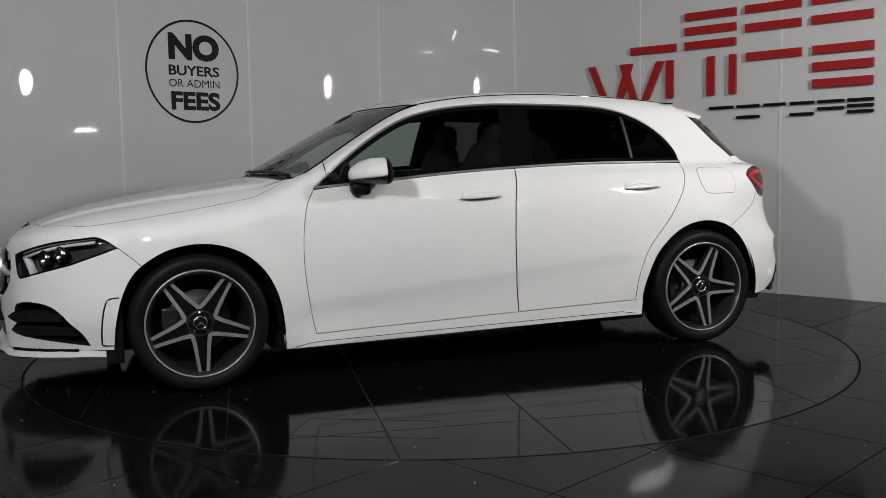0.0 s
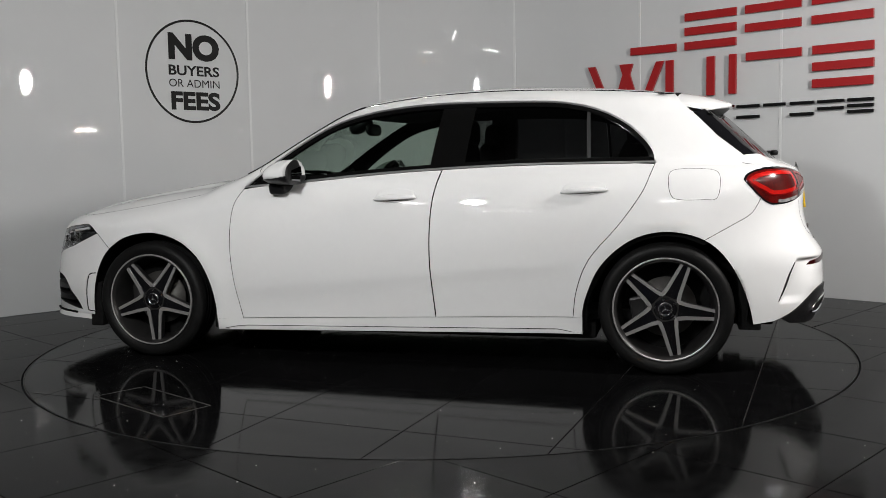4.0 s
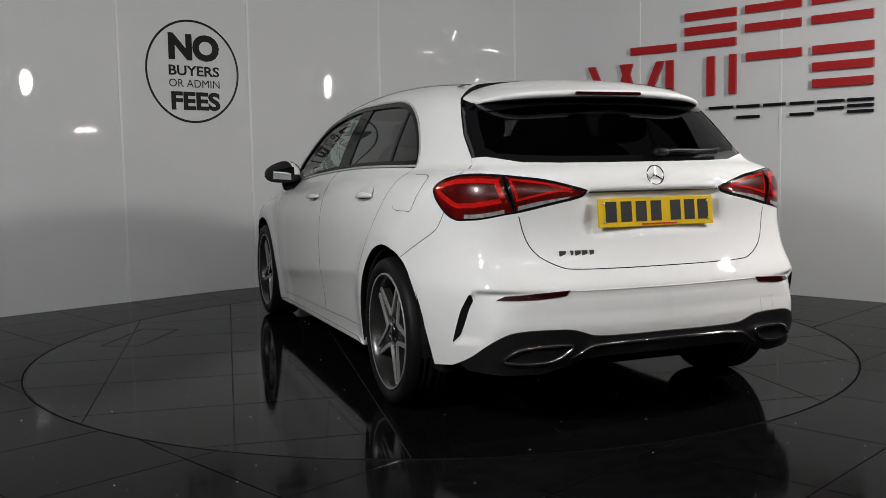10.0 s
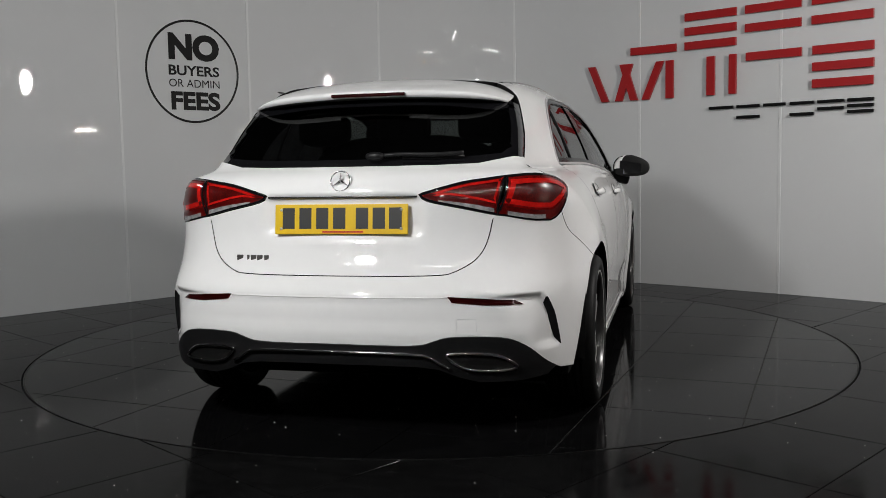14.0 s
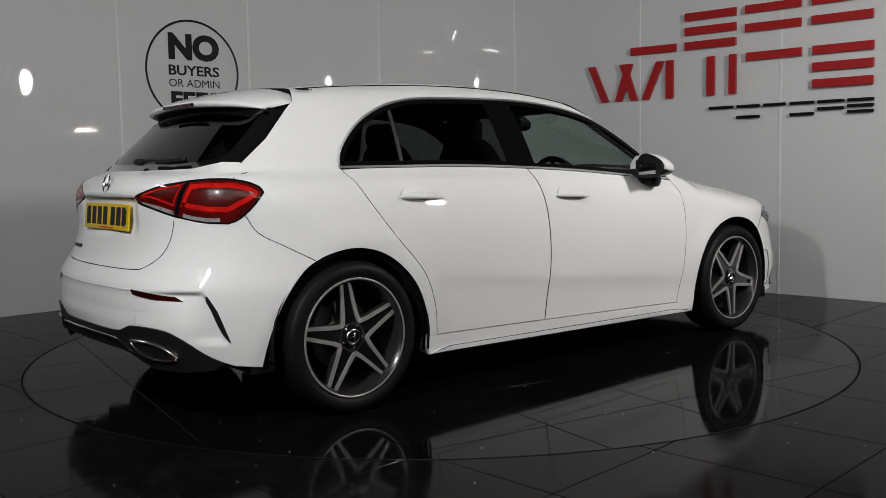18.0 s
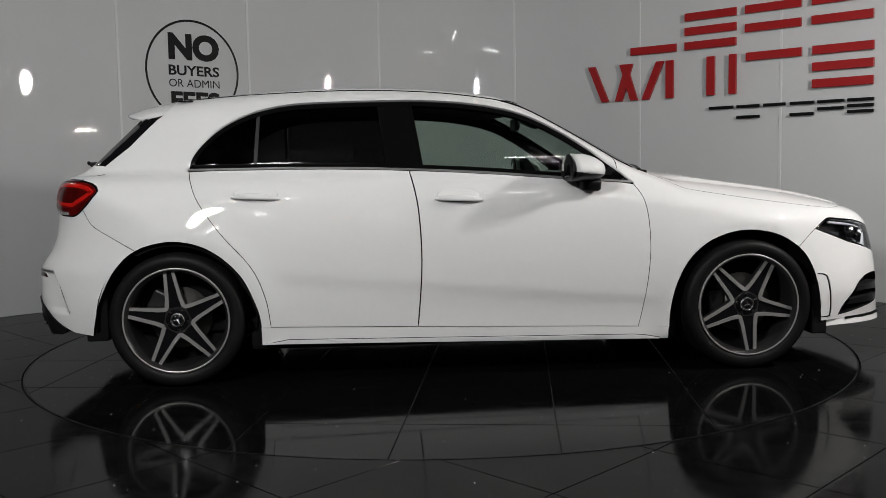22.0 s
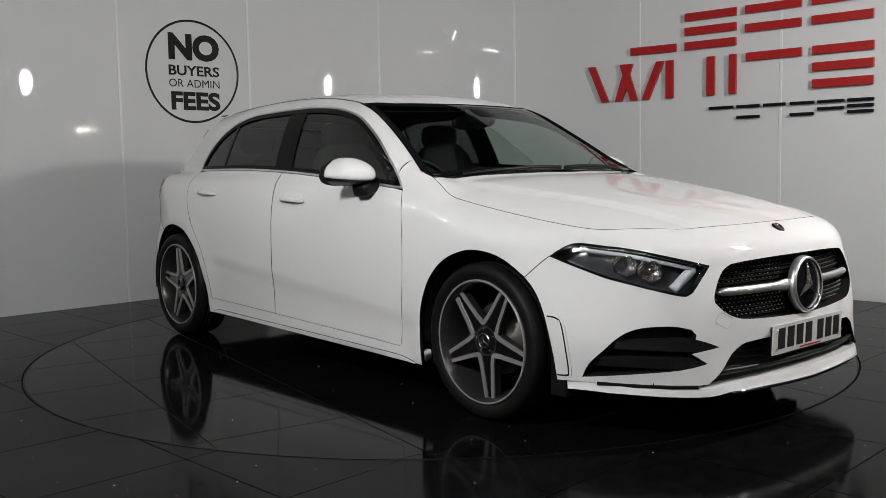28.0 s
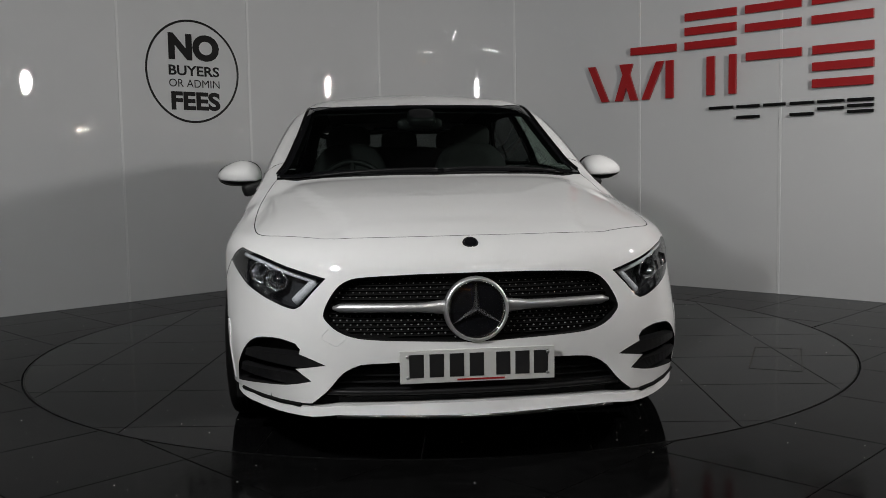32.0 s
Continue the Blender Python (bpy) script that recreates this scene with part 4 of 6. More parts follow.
def pane(lo, hi, lo_t, hi_t):
    """A pane of the side window between two slanted upright edges; x of their feet and heads."""
    lo, hi, lo_t, hi_t = max(lo, X_LO), min(hi, X_HI), max(lo_t, X_LO), min(hi_t, X_HI)
    n = max(2, int((hi - lo) / 0.03))
    pts = [(x, head(x)) for x in np.linspace(hi_t, lo_t, n)] + [(x, foot(x)) for x in np.linspace(lo, hi, n)]
    return on_side(pts)


doors = (doors_f, doors_r)
for k, (name, quad, material, label) in enumerate((
        ("side_window", (-0.205, 0.9, -0.250, 0.9), TINT, "lightly tinted side pane"),
        ("side_window", (-0.988, -0.365, -0.975, -0.395), PRIVACY, "dark tinted side pane"),
        ("quarter_pane", (-1.4, -1.003, -1.4, -0.993), PRIVACY, "dark tinted rear quarter pane"))):
    data = skin(pane(*quad), SIDE, lift=-0.006, skirt=0.003, gap=0, res=0.08)
    for f, parent in zip((False, True), doors[min(k, 1)]):
        panel(name, data, material, parent, label, f)
data = skin(pane(-0.375, -0.195, -0.41, -0.24), SIDE, lift=-0.001, skirt=0.003, gap=0, res=0.08)
both("pillar_cover", data, PILLAR, car, "gloss black pillar cover")
data = skin(pane(-1.004, -0.988, -0.994, -0.978), SIDE, lift=0.0, skirt=0.006, gap=0, res=0.08)
both("window_divider", data, DIVIDE, car, "black window bar")

# windscreen and its black border, scuttle, wipers
ae = on_top(a_edge)
top_ws = on_top([(0.230, 0.555), (0.290, 0.45), (0.33, 0.3), (0.355, 0.15), (0.36, 0)])
foot_ws = on_top([(0.905, 0.55), (0.97, 0.30), (1.008, 0.0)])
ws_loop = np.concatenate([ae, top_ws, M(top_ws)[::-1][1:], M(ae)[::-1], M(foot_ws), foot_ws[::-1][1:]])
panel("windscreen", skin(ws_loop, (0.6, 0, 1), gap=0.030, lift=-0.004, skirt=0.004), CLEAR, car, "clear green-tinted windscreen")


def shrink(loop3, d, up=(0.6, 0, 1)):
    """A 3D loop on the solid moved inwards by d as seen along up."""
    dd = np.array(up, float) / np.linalg.norm(up)
    u = np.array((0, 1.0, 0))
    w = np.cross(dd, u)
    b = np.stack([u, w], -1)
    q = inset2(dense(np.array(loop3) @ b, 0.03), d)
    return cast(q @ b.T, dd)


for f in (1, -1):
    vs, fs = tube(ae[4:] * (1, f, 1) + (0, 0, -0.004), 0.009, 6)
    raw("screen_moulding", vs, fs, PILLAR, car, "black moulding along the windscreen's side", True)
panel("screen_border", skin(ws_loop, (0.6, 0, 1), holes=[shrink(ws_loop, 0.032)], gap=0.001, lift=-0.003, skirt=0.005, res=0.5), GLOSS, car, "black printed windscreen border")
cowl = np.concatenate([on_top([(0.872, 0.722)]), foot_ws, M(foot_ws)[::-1][1:], on_top([(0.872, -0.722)]), on_top(screen_foot * (1, -1)), on_top(screen_foot[::-1][1:])])
panel("scuttle", skin(cowl, (0.3, 0, 1), gap=0, lift=-0.012, skirt=0.01), BLACK, car, "black plastic scuttle panel")
for pts in (((0.985, 0.05), (0.935, 0.35), (0.885, 0.60)), ((0.920, -0.56), (0.960, -0.28), (0.982, 0.02))):
    line = on_top(curve2(pts, 6)) + (0.0, 0.0, -0.002)
    vs, fs = tube(line, 0.009, 6)
    raw("wiper", vs, fs, BLACK, car, "black windscreen wiper", True)

# rear window, spoiler
bw_top = on_rear([(0.50, 1.262), (0.3, 1.285), (0.0, 1.290)])
bw_low = on_rear([(0.585, 1.030), (0.48, 1.022), (0.335, 1.018), (0.17, 1.017), (0.0, 1.017)])
bw_loop = np.concatenate([gate_corner[::-1], bw_top, M(bw_top)[::-1][1:], M(gate_corner), M(bw_low), bw_low[::-1][1:]])
bw_in = shrink(bw_loop, 0.045, (-1, 0, 0.8))
panel("back_window", skin(bw_in, (-1, 0, 0.8), gap=0, lift=-0.005, skirt=0.004), PRIVACY, car, "dark privacy rear window")
panel("back_window_border", skin(bw_loop, (-1, 0, 0.8), holes=[bw_in], gap=0.001, lift=-0.003, skirt=0.006, res=0.4), GLOSS, car, "gloss black rear window border")


def spoiler(lo, hi):
    """Part of a roof spoiler: rows across the car, each a stretch of a rounded wedge."""
    vs, fs = [], []
    n = 41
    for i in range(n):
        s = -1 + 2 * i / (n - 1)
        y = 0.546 * s
        a = abs(s)
        x0 = -1.44 + 0.05 * a ** 4
        x1 = -1.700 + 0.040 * a ** 2 + 0.085 * a ** 7
        th = 1 - 0.65 * a ** 6
        z0 = float(roof_line(x0) - 0.03 * (y / 0.5) ** 2 - 0.05 * a ** 6)
        z1 = 1.316 - 0.026 * a ** 2 - 0.020 * a ** 7
        xe = -1.50 + 0.03 * a ** 4
        prof = [(x0, z0), ((x0 * 2 + x1) / 3, z0 * 0.667 + z1 * 0.333 + 0.006), ((x0 + 2 * x1) / 3, z0 * 0.333 + z1 * 0.667 + 0.007), (x1 + 0.012, z1 + 0.002),
                (x1, z1 - 0.005 * th), (x1 + 0.002, z1 - 0.018 * th), (x1 + 0.016, z1 - 0.026 * th), (x1 + 0.06, z1 - 0.030 * th), (xe - 0.04, z1 - 0.026 * th), (xe, z1 - 0.03 * th)][lo:hi]
        k = len(prof)
        vs += [(x, y, z) for x, z in prof]
    for i in range(n - 1):
        for j in range(k - 1):
            a, b = i * k + j, (i + 1) * k + j
            fs.append((a, a + 1, b + 1, b))
    if lo == 0:
        fs += [tuple(range(k))[::-1], tuple((n - 1) * k + j for j in range(k))]
    return vs, fs


vs, fs = spoiler(0, 7)
sp = raw("spoiler", vs, fs, PAINT, car, "white roof spoiler", True)
vs, fs = spoiler(6, 10)
raw("spoiler_underside", vs, fs, BLACK, sp, "black underside", True)
bm = bmesh.new()
box(bm, -1.706, -1.68, -0.155, 0.155, 1.294, 1.307, 0.003)
part("brake_light", bm, DRED, sp, "dark red high brake light")

def shrink_way(loop3, d, way):
    dd = np.array(way, float) / np.linalg.norm(way)
    u = np.cross(dd, (0, 0, 1.0))
    u /= np.linalg.norm(u)
    b = np.stack([u, np.cross(dd, u)], -1)
    return cast(inset2(dense(np.array(loop3) @ b, 0.02), d) @ b.T, dd)


# front bumper: middle with the grille opening, corners with the air ducts
split = curve2([(0.575, 0.224), (0.530, 0.275), (0.478, 0.335), (0.470, 0.380), (0.515, 0.450), (0.560, 0.500), (0.603, 0.538)], 6)
mouth_top = curve2([(0.552, 0.226), (0.498, 0.271), (0.450, 0.326), (0.404, 0.352), (0.367, 0.360), (0.267, 0.364), (0.13, 0.366), (0.0, 0.367)], 5)
grille_half = curve2([(0.0, 0.6555), (0.203, 0.653), (0.358, 0.646), (0.418, 0.637), (0.460, 0.610), (0.494, 0.560), (0.507, 0.521), (0.496, 0.499), (0.464, 0.471), (0.415, 0.450), (0.340, 0.440), (0.166, 0.433), (0.0, 0.427)], 5)
grille_loop = np.concatenate([grille_half, (grille_half * (-1, 1))[::-1][1:-1]])
f_split, f_mouth = fr(split), fr(mouth_top)
lamp_in = lamp_low[:9]
mid_loop = np.concatenate([f_mouth, M(f_mouth)[::-1][1:], M(f_split), M(lamp_in)[::-1], M(brow)[1:-1], M(h2), h2[::-1][1:], brow[::-1][1:-1], lamp_in, f_split[::-1]])
duct = np.array(P(curve2([(0.826, 0.243), (0.822, 0.302), (0.806, 0.352), (0.784, 0.392), (0.756, 0.420), (0.720, 0.434), (0.658, 0.437), (0.604, 0.424)], 3), [(0.588, 0.405), (0.592, 0.389), (0.55, 0.374), (0.503, 0.354), (0.555, 0.346), (0.606, 0.338), (0.552, 0.299), (0.598, 0.287), (0.642, 0.278), (0.728, 0.266)]))
lip_top = np.concatenate([on_side([(1.742, 0.222), (1.80, 0.224)]), on_side([(1.907, 0.225)]), fr([(0.793, 0.225), (0.73, 0.223), (0.662, 0.222), (0.610, 0.222)])])
cor_loop = np.concatenate([f_split, lamp_low[8:], on_side(bumper_seam_f[1:]), on_side(P(upto(arch_front, 1.61, 1.735))), lip_top])
corner = skin(cor_loop, (1, 0.8, 0.1), holes=[fr(duct)], gap=0, skirt=0.012, deep=0.055, res=0.03)
middle = skin(mid_loop, (1, 0, 0.25), holes=[fr(grille_loop)], gap=0, skirt=0.02, deep=0.05, res=0.03)
bumper_f = panel("front_bumper", join(middle, corner, flip(corner)), PAINT, car, "white sports front bumper")


def lathe_part(name, prof, n, material, parent, m, label=""):
    vs, fs = spin(prof, n)
    return raw(name, [m @ Vector(v) for v in vs], fs, material, parent, label, True)


# tow eye covers: fine square joints
for pts, shot in (([(-0.490, 0.478), (-0.436, 0.450), (-0.440, 0.438), (-0.462, 0.420), (-0.472, 0.420), (-0.512, 0.441), (-0.513, 0.452)], on_front), ([(-0.451, 0.468), (-0.517, 0.468), (-0.520, 0.462), (-0.520, 0.412), (-0.449, 0.412), (-0.449, 0.462)], on_rear)):
    vs, fs = tube(shot(dense(np.array(pts), 0.012)), 0.0010, 4, True)
    raw("tow_cover_joint", vs, fs, SATIN, car, "fine joint round the tow eye cover", True)
# splitter lip with its chrome strip
lip_u = np.concatenate([on_side([(1.742, 0.224)]), on_side([(1.85, 0.225)]), fr([(0.815, 0.224), (0.76, 0.220), (0.662, 0.215), (0.575, 0.214), (0.52, 0.216), (0.46, 0.222), (0.32, 0.226), (0.16, 0.228), (0, 0.228)])])
lip_l = np.concatenate([fr([(0, 0.188), (0.16, 0.189), (0.32, 0.192), (0.46, 0.194), (0.55, 0.184), (0.66, 0.186), (0.75, 0.191), (0.81, 0.194)]), on_side([(1.86, 0.194), (1.742, 0.190)])])
lip_loop = np.concatenate([lip_u, M(lip_u)[::-1][1:], M(lip_l)[::-1], lip_l[1:]])
lip = skin(lip_loop, (1, 0, -0.05), gap=0, lift=0.007, skirt=0.07)
lip = ([(x + 0.012 * (0.202 - z) / 0.05 * float(step(1.9, 2.1, x)), y - math.copysign(0.016 * float(1 - step(1.76, 1.96, x)), y), z) for x, y, z in lip[0]], lip[1], [tuple(Vector(n) + Vector((0, 0, 0.32))) if n[2] > -0.5 else n for n in lip[2]])
panel("front_splitter", lip, PAINT, car, "white front splitter lip")
vs, fs = tube(fr([(y, 0.178 + 0.006 * min(1, abs(y) / 0.3)) for y in np.linspace(-0.47, 0.47, 30)]) + (0.016, 0, 0.005), 0.0065, 6)
raw("splitter_strip", vs, fs, CHROME, car, "chrome strip under the splitter", True)
for f in (1, -1):
    vs, fs = tube(fr([(0.805, 0.2235), (0.73, 0.2205), (0.66, 0.2190), (0.59, 0.2185)]) * (1, f, 1) + (0.008, 0, 0.001), 0.0065, 6)
    raw("splitter_groove", vs, fs, DARK, car, "black groove over the splitter", True)
# lower mouth
low_mouth = np.concatenate([f_mouth, M(f_mouth)[::-1][1:], fr([(-0.55, 0.215), (-0.3, 0.215), (0, 0.215), (0.3, 0.215), (0.55, 0.215)])])
mouth = panel("lower_grille", skin(low_mouth, (1, 0, 0), gap=-0.012, lift=-0.055, skirt=0), BLACK, car, "black lower air intake")
for z in (0.245, 0.268, 0.291, 0.314, 0.337):
    w = float(np.interp(z, [0.226, 0.271, 0.326, 0.352], [0.54, 0.495, 0.445, 0.40]))
    vs, fs = tube(fr([(y, z) for y in np.linspace(-w, w, 24)]) - (0.045, 0, 0), 0.0045, 4, flat=1.6)
    raw("grille_bar", vs, fs, BLACK, mouth)
vs, fs = tube(fr([(y, 0.262) for y in np.linspace(-0.5, 0.5, 24)]) - (0.02, 0, 0), 0.010, 6)
raw("intake_blade", vs, fs, BLACK, mouth, "black intake blade", True)
# air ducts
for f in (1, -1):
    data = skin(fr(duct), (1, 0.8, 0.1), gap=-0.012, lift=-0.055, skirt=0)
    duct_ob = panel("air_duct", data, BLACK, car, "black air intake beside the bumper", f < 0)
    wall_ring = skin(fr(duct), (1, 0.8, 0.1), holes=[shrink_way(fr(duct), 0.003, (1, 0.8, 0.1))], gap=0.0005, lift=-0.004, skirt=0.05, res=0.3)
    panel("duct_wall", wall_ring, BLACK, duct_ob, "black inner wall of the intake", f < 0)
    # each fin: a blade whose point runs out on the bumper, its top face sloping back into the opening
    for edge, low in (([(0.503, 0.354), (0.548, 0.372), (0.600, 0.384), (0.70, 0.384), (0.785, 0.378)], [(0.503, 0.353), (0.555, 0.347), (0.604, 0.344), (0.70, 0.352), (0.790, 0.356)]),
                      ([(0.552, 0.299), (0.580, 0.312), (0.616, 0.322), (0.72, 0.322), (0.806, 0.316)], [(0.552, 0.298), (0.598, 0.289), (0.640, 0.284), (0.72, 0.288), (0.812, 0.292)])):
        up, dn = fr(curve2(edge, 4)), fr(curve2(low, 4))
        vs, fs = [], []
        n = len(up)
        for k, (a, b) in enumerate(zip(up, dn)):
            d = 0.05 * min(1, k / 5)
            vs += [(a[0] - 0.004 - d, a[1] * f, a[2] + 0.006 * min(1, k / 5)), (a[0] - 0.004, a[1] * f, a[2]), (b[0] - 0.003, b[1] * f, b[2]), (b[0] - 0.004 - d, b[1] * f, b[2])]
        for i in range(n - 1):
            for j in range(4):
                q = (i * 4 + j, i * 4 + (j + 1) % 4, (i + 1) * 4 + (j + 1) % 4, (i + 1) * 4 + j)
                fs.append(q if f > 0 else q[::-1])
        raw("duct_fin", vs, fs, BLACK, duct_ob, "black louvre fin")
# radiator grille
grille = panel("grille", skin(fr(grille_loop), (1, 0, 0.1), gap=-0.012, lift=-0.045, skirt=0), DARK, car, "black grille studded with small chrome pins")
inside = np.array(grille_half)


def in_grille(y, z):
    up = np.interp(abs(y), inside[:31, 0], inside[:31, 1])
    dn = np.interp(abs(y), inside[::-1][:31, 0], inside[::-1][:31, 1])
    return abs(y) < 0.495 and dn + 0.008 < z < up - 0.008


pins = [(y, z) for r in range(15) for c in range(-24, 25) for y, z in [((c + 0.5 * (r % 2)) * 0.0225, 0.438 + r * 0.0152)] if in_grille(y, z) and not (0.515 < z < 0.560) and math.hypot(y, z - 0.536) > 0.115]
pc = fr(pins) - (0.036, 0, 0)
vs, fs = [], []
for k, p in enumerate(pc):
    s = 0.0038 if pins[k][1] < 0.53 else 0.0026
    o = len(vs)
    vs += [(p[0] - 0.006, p[1] - s, p[2]), (p[0] - 0.006, p[1], p[2] - s * 0.8), (p[0] - 0.006, p[1] + s, p[2]), (p[0] - 0.006, p[1], p[2] + s * 0.8), (p[0] + 0.002, p[1], p[2])]
    fs += [(o, o + 1, o + 4), (o + 1, o + 2, o + 4), (o + 2, o + 3, o + 4), (o + 3, o, o + 4)]
tagged(raw("grille_studding", vs, fs, PIN, grille, "field of tiny chrome pins"), kind="stuff")
for r in range(15):
    z = 0.4304 + r * 0.0152
    w = max([abs(y) for y in np.linspace(0, 0.5, 60) if in_grille(y, z)] or [0])
    if w > 0.1:
        vs, fs = tube(fr([(y, z) for y in np.linspace(-w, w, 16)]) - (0.041, 0, 0), 0.0025, 4)
        raw("grille_bar", vs, fs, DARK, grille)
for f in (1, -1):
    vs, fs = [], []
    ys = np.linspace(0.08, 0.475, 18)
    ctr = fr([(y * f, 0.540) for y in ys])
    for y, p in zip(ys, ctr):
        h = 0.016 * min(1, ((0.478 - y) / 0.03)) ** 0.5 + 0.012 * max(0, (0.18 - y) / 0.1)
        for a in np.linspace(0, 2 * math.pi, 12, endpoint=False):
            vs.append((p[0] - 0.018 + 0.014 * math.cos(a), p[1], p[2] + h * math.sin(a) + 0.003))
    for i in range(17):
        for j in range(12):
            q = (i * 12 + j, i * 12 + (j + 1) % 12, (i + 1) * 12 + (j + 1) % 12, (i + 1) * 12 + j)
            fs.append(q[::-1] if f > 0 else q)
    fs.append(tuple(17 * 12 + j for j in range(12)))
    raw("grille_blade", vs, fs, SATIN, grille, "silver grille blade", True)
FACE = Matrix.Translation((2.262, 0, 0.536)) @ Matrix.Rotation(radians(-4), 4, "Y") @ Matrix.Rotation(-math.pi / 2, 4, "Z")
emblem = lathe_part("emblem", [(0.088, -0.03), (0.110, -0.028), (0.108, -0.005), (0.101, 0.004), (0.095, 0.0), (0.092, -0.012)], 48, SATIN, car, FACE, "large silver ring emblem in the grille")
lathe_part("emblem_disc", [(0.0, -0.006), (0.05, -0.007), (0.094, -0.012)], 48, GLOSS, emblem, FACE, "gloss black disc")


def star(r, w, t):
    """A three-armed plain shape with ridged arms, in the xz plane."""
    vs, fs = [(0, t, 0)], []
    for k in range(6):
        a = math.pi / 2 + k * math.pi / 3
        q = r if k % 2 == 0 else w
        vs.append((q * math.cos(a), 0, q * math.sin(a)))
    for k in range(6):
        fs.append((0, 1 + (k + 1) % 6, 1 + k))
    return vs, fs


vs, fs = star(0.092, 0.014, 0.020)
raw("emblem_star", [FACE @ (Vector(v) + Vector((0, -0.004, 0))) for v in vs], fs, STARM, emblem, "chrome three-armed shape")
vs, fs = spin([(0.091, -0.004), (0.094, 0.003), (0.097, -0.004)], 48)
raw("emblem_rim", [FACE @ Vector(v) for v in vs], fs, CHROME, emblem, "chrome inner rim", True)
bc = on_top([(2.132, 0.0)])[0] if not np.isnan(on_top([(2.132, 0.0)])).any() else np.array((2.132, 0, 0.748))
BADGE = Matrix.Translation(Vector(bc)) @ Matrix.Rotation(radians(-52), 4, "Y") @ Matrix.Rotation(-math.pi / 2, 4, "Z")
badge = lathe_part("hood_badge", [(0.0, 0.004), (0.022, 0.004), (0.027, 0.002), (0.028, -0.002)], 28, GLOSS, car, BADGE, "small round dark bonnet badge")
lathe_part("badge_ring", [(0.020, 0.004), (0.023, 0.0065), (0.026, 0.004)], 28, CHROME, badge, BADGE)

# headlamps
lamp_loop = np.concatenate([lamp_top, lamp_low[1:-1]])
lamp_way = (1, 0.9, 0.15)


back = skin(lamp_loop, lamp_way, gap=-0.004, lift=-0.060, skirt=0)
rimd = skin(lamp_loop, lamp_way, holes=[shrink_way(lamp_loop, 0.010, lamp_way)], gap=0.001, lift=-0.003, skirt=0.05, res=0.4)
cover = skin(lamp_loop, lamp_way, gap=0.002, lift=0.0, skirt=0.004)


for f in (1, -1):
    lamp = panel("headlamp", back, HOUSE, car, "clear-glass headlamp with projector lenses in a grey housing", f < 0)
    panel("lamp_frame", rimd, GLOSS, lamp, "gloss black lamp frame", f < 0)
    for c, r in (((1.950, 0.722, 0.645), 0.031), ((2.018, 0.668, 0.626), 0.032)):
        m = Matrix.Translation((c[0], c[1] * f, c[2])) @ Matrix.Rotation(math.atan2(0.45 * f, 1.0) - math.pi / 2, 4, "Z") @ Matrix.Rotation(radians(14 * f), 4, "Y") @ Matrix.Diagonal((1.22, 1, 1, 1))
        lathe_part("projector_bezel", [(r * 1.28, -0.010), (r * 1.26, 0.008), (r * 1.18, 0.010), (r * 1.02, -0.004), (r * 0.80, -0.018), (r * 0.5, -0.026)], 7, STARM, lamp, m, "chrome projector bowl")
        lathe_part("projector_lens", [(0.0, -0.006), (r * 0.25, -0.008), (r * 0.42, -0.014), (r * 0.50, -0.022)], 24, LAMP, lamp, m, "round glass lens")
        lathe_part("projector_core", [(0.0, -0.018), (r * 0.62, -0.022), (r * 0.85, -0.030)], 16, GLOSS, lamp, m, "dark projector core")
    low, high = np.array((2.086, 0.600, 0.556)), np.array((2.118, 0.527, 0.628))
    bend = [low + (high - low) * t for t in np.linspace(0, 1, 6)]
    vs, fs = tube([(p[0] - 0.020, p[1] * f, p[2]) for p in bend], 0.019, 8)
    raw("light_guide", vs, fs, FROST, lamp, "frosted daytime light guide", True)
    hi = np.array([p for p in lamp_top[8:-1]])
    vs, fs = tube([(p[0] - 0.026, p[1] * f, p[2] - 0.024) for p in hi], 0.0075, 8)
    raw("light_guide", vs, fs, FROST, lamp, "clear upper light strip", True)
    panel("lamp_cover", cover, LAMP, lamp, "clear lamp cover", f < 0)

for f in (1, -1):
    vs, fs = tube(on_side(bumper_seam_f) * (1, f, 1), 0.0016, 4)
    raw("panel_joint", vs, fs, DARK, car, "dark joint between wing and bumper", True)
    vs, fs = tube(on_side(bumper_seam_r) * (1, f, 1), 0.0015, 4)
    raw("panel_joint", vs, fs, DARK, car, "dark joint between rear wing and bumper", True)
# side marker slit in front of the wheel
slit = curve2([(1.713, 0.459), (1.750, 0.454), (1.770, 0.432), (1.784, 0.376), (1.792, 0.305), (1.792, 0.252), (1.784, 0.240), (1.744, 0.238)], 4)
slit_band = on_side(P(slit, [(x - (0.006 if z < 0.44 else 0.004), z + (0.005 if z < 0.245 else -0.005 if z > 0.45 else 0)) for x, z in slit[::-1]]))
ridge = on_side(P([(x + 0.009, z) for x, z in slit[3:-3]], [(x + 0.001, z) for x, z in slit[3:-3][::-1]]))
both("slit_lip", skin(ridge, SIDE, gap=0, lift=0.004, skirt=0.012, res=0.3, fine=0.01), PAINT, bumper_f, "white lip of the bumper slit")
both("bumper_slit", skin(slit_band, SIDE, gap=0, lift=0.0012, skirt=0.002, res=0.3, fine=0.01), DARK, car, "black bumper slit ahead of the wheel")

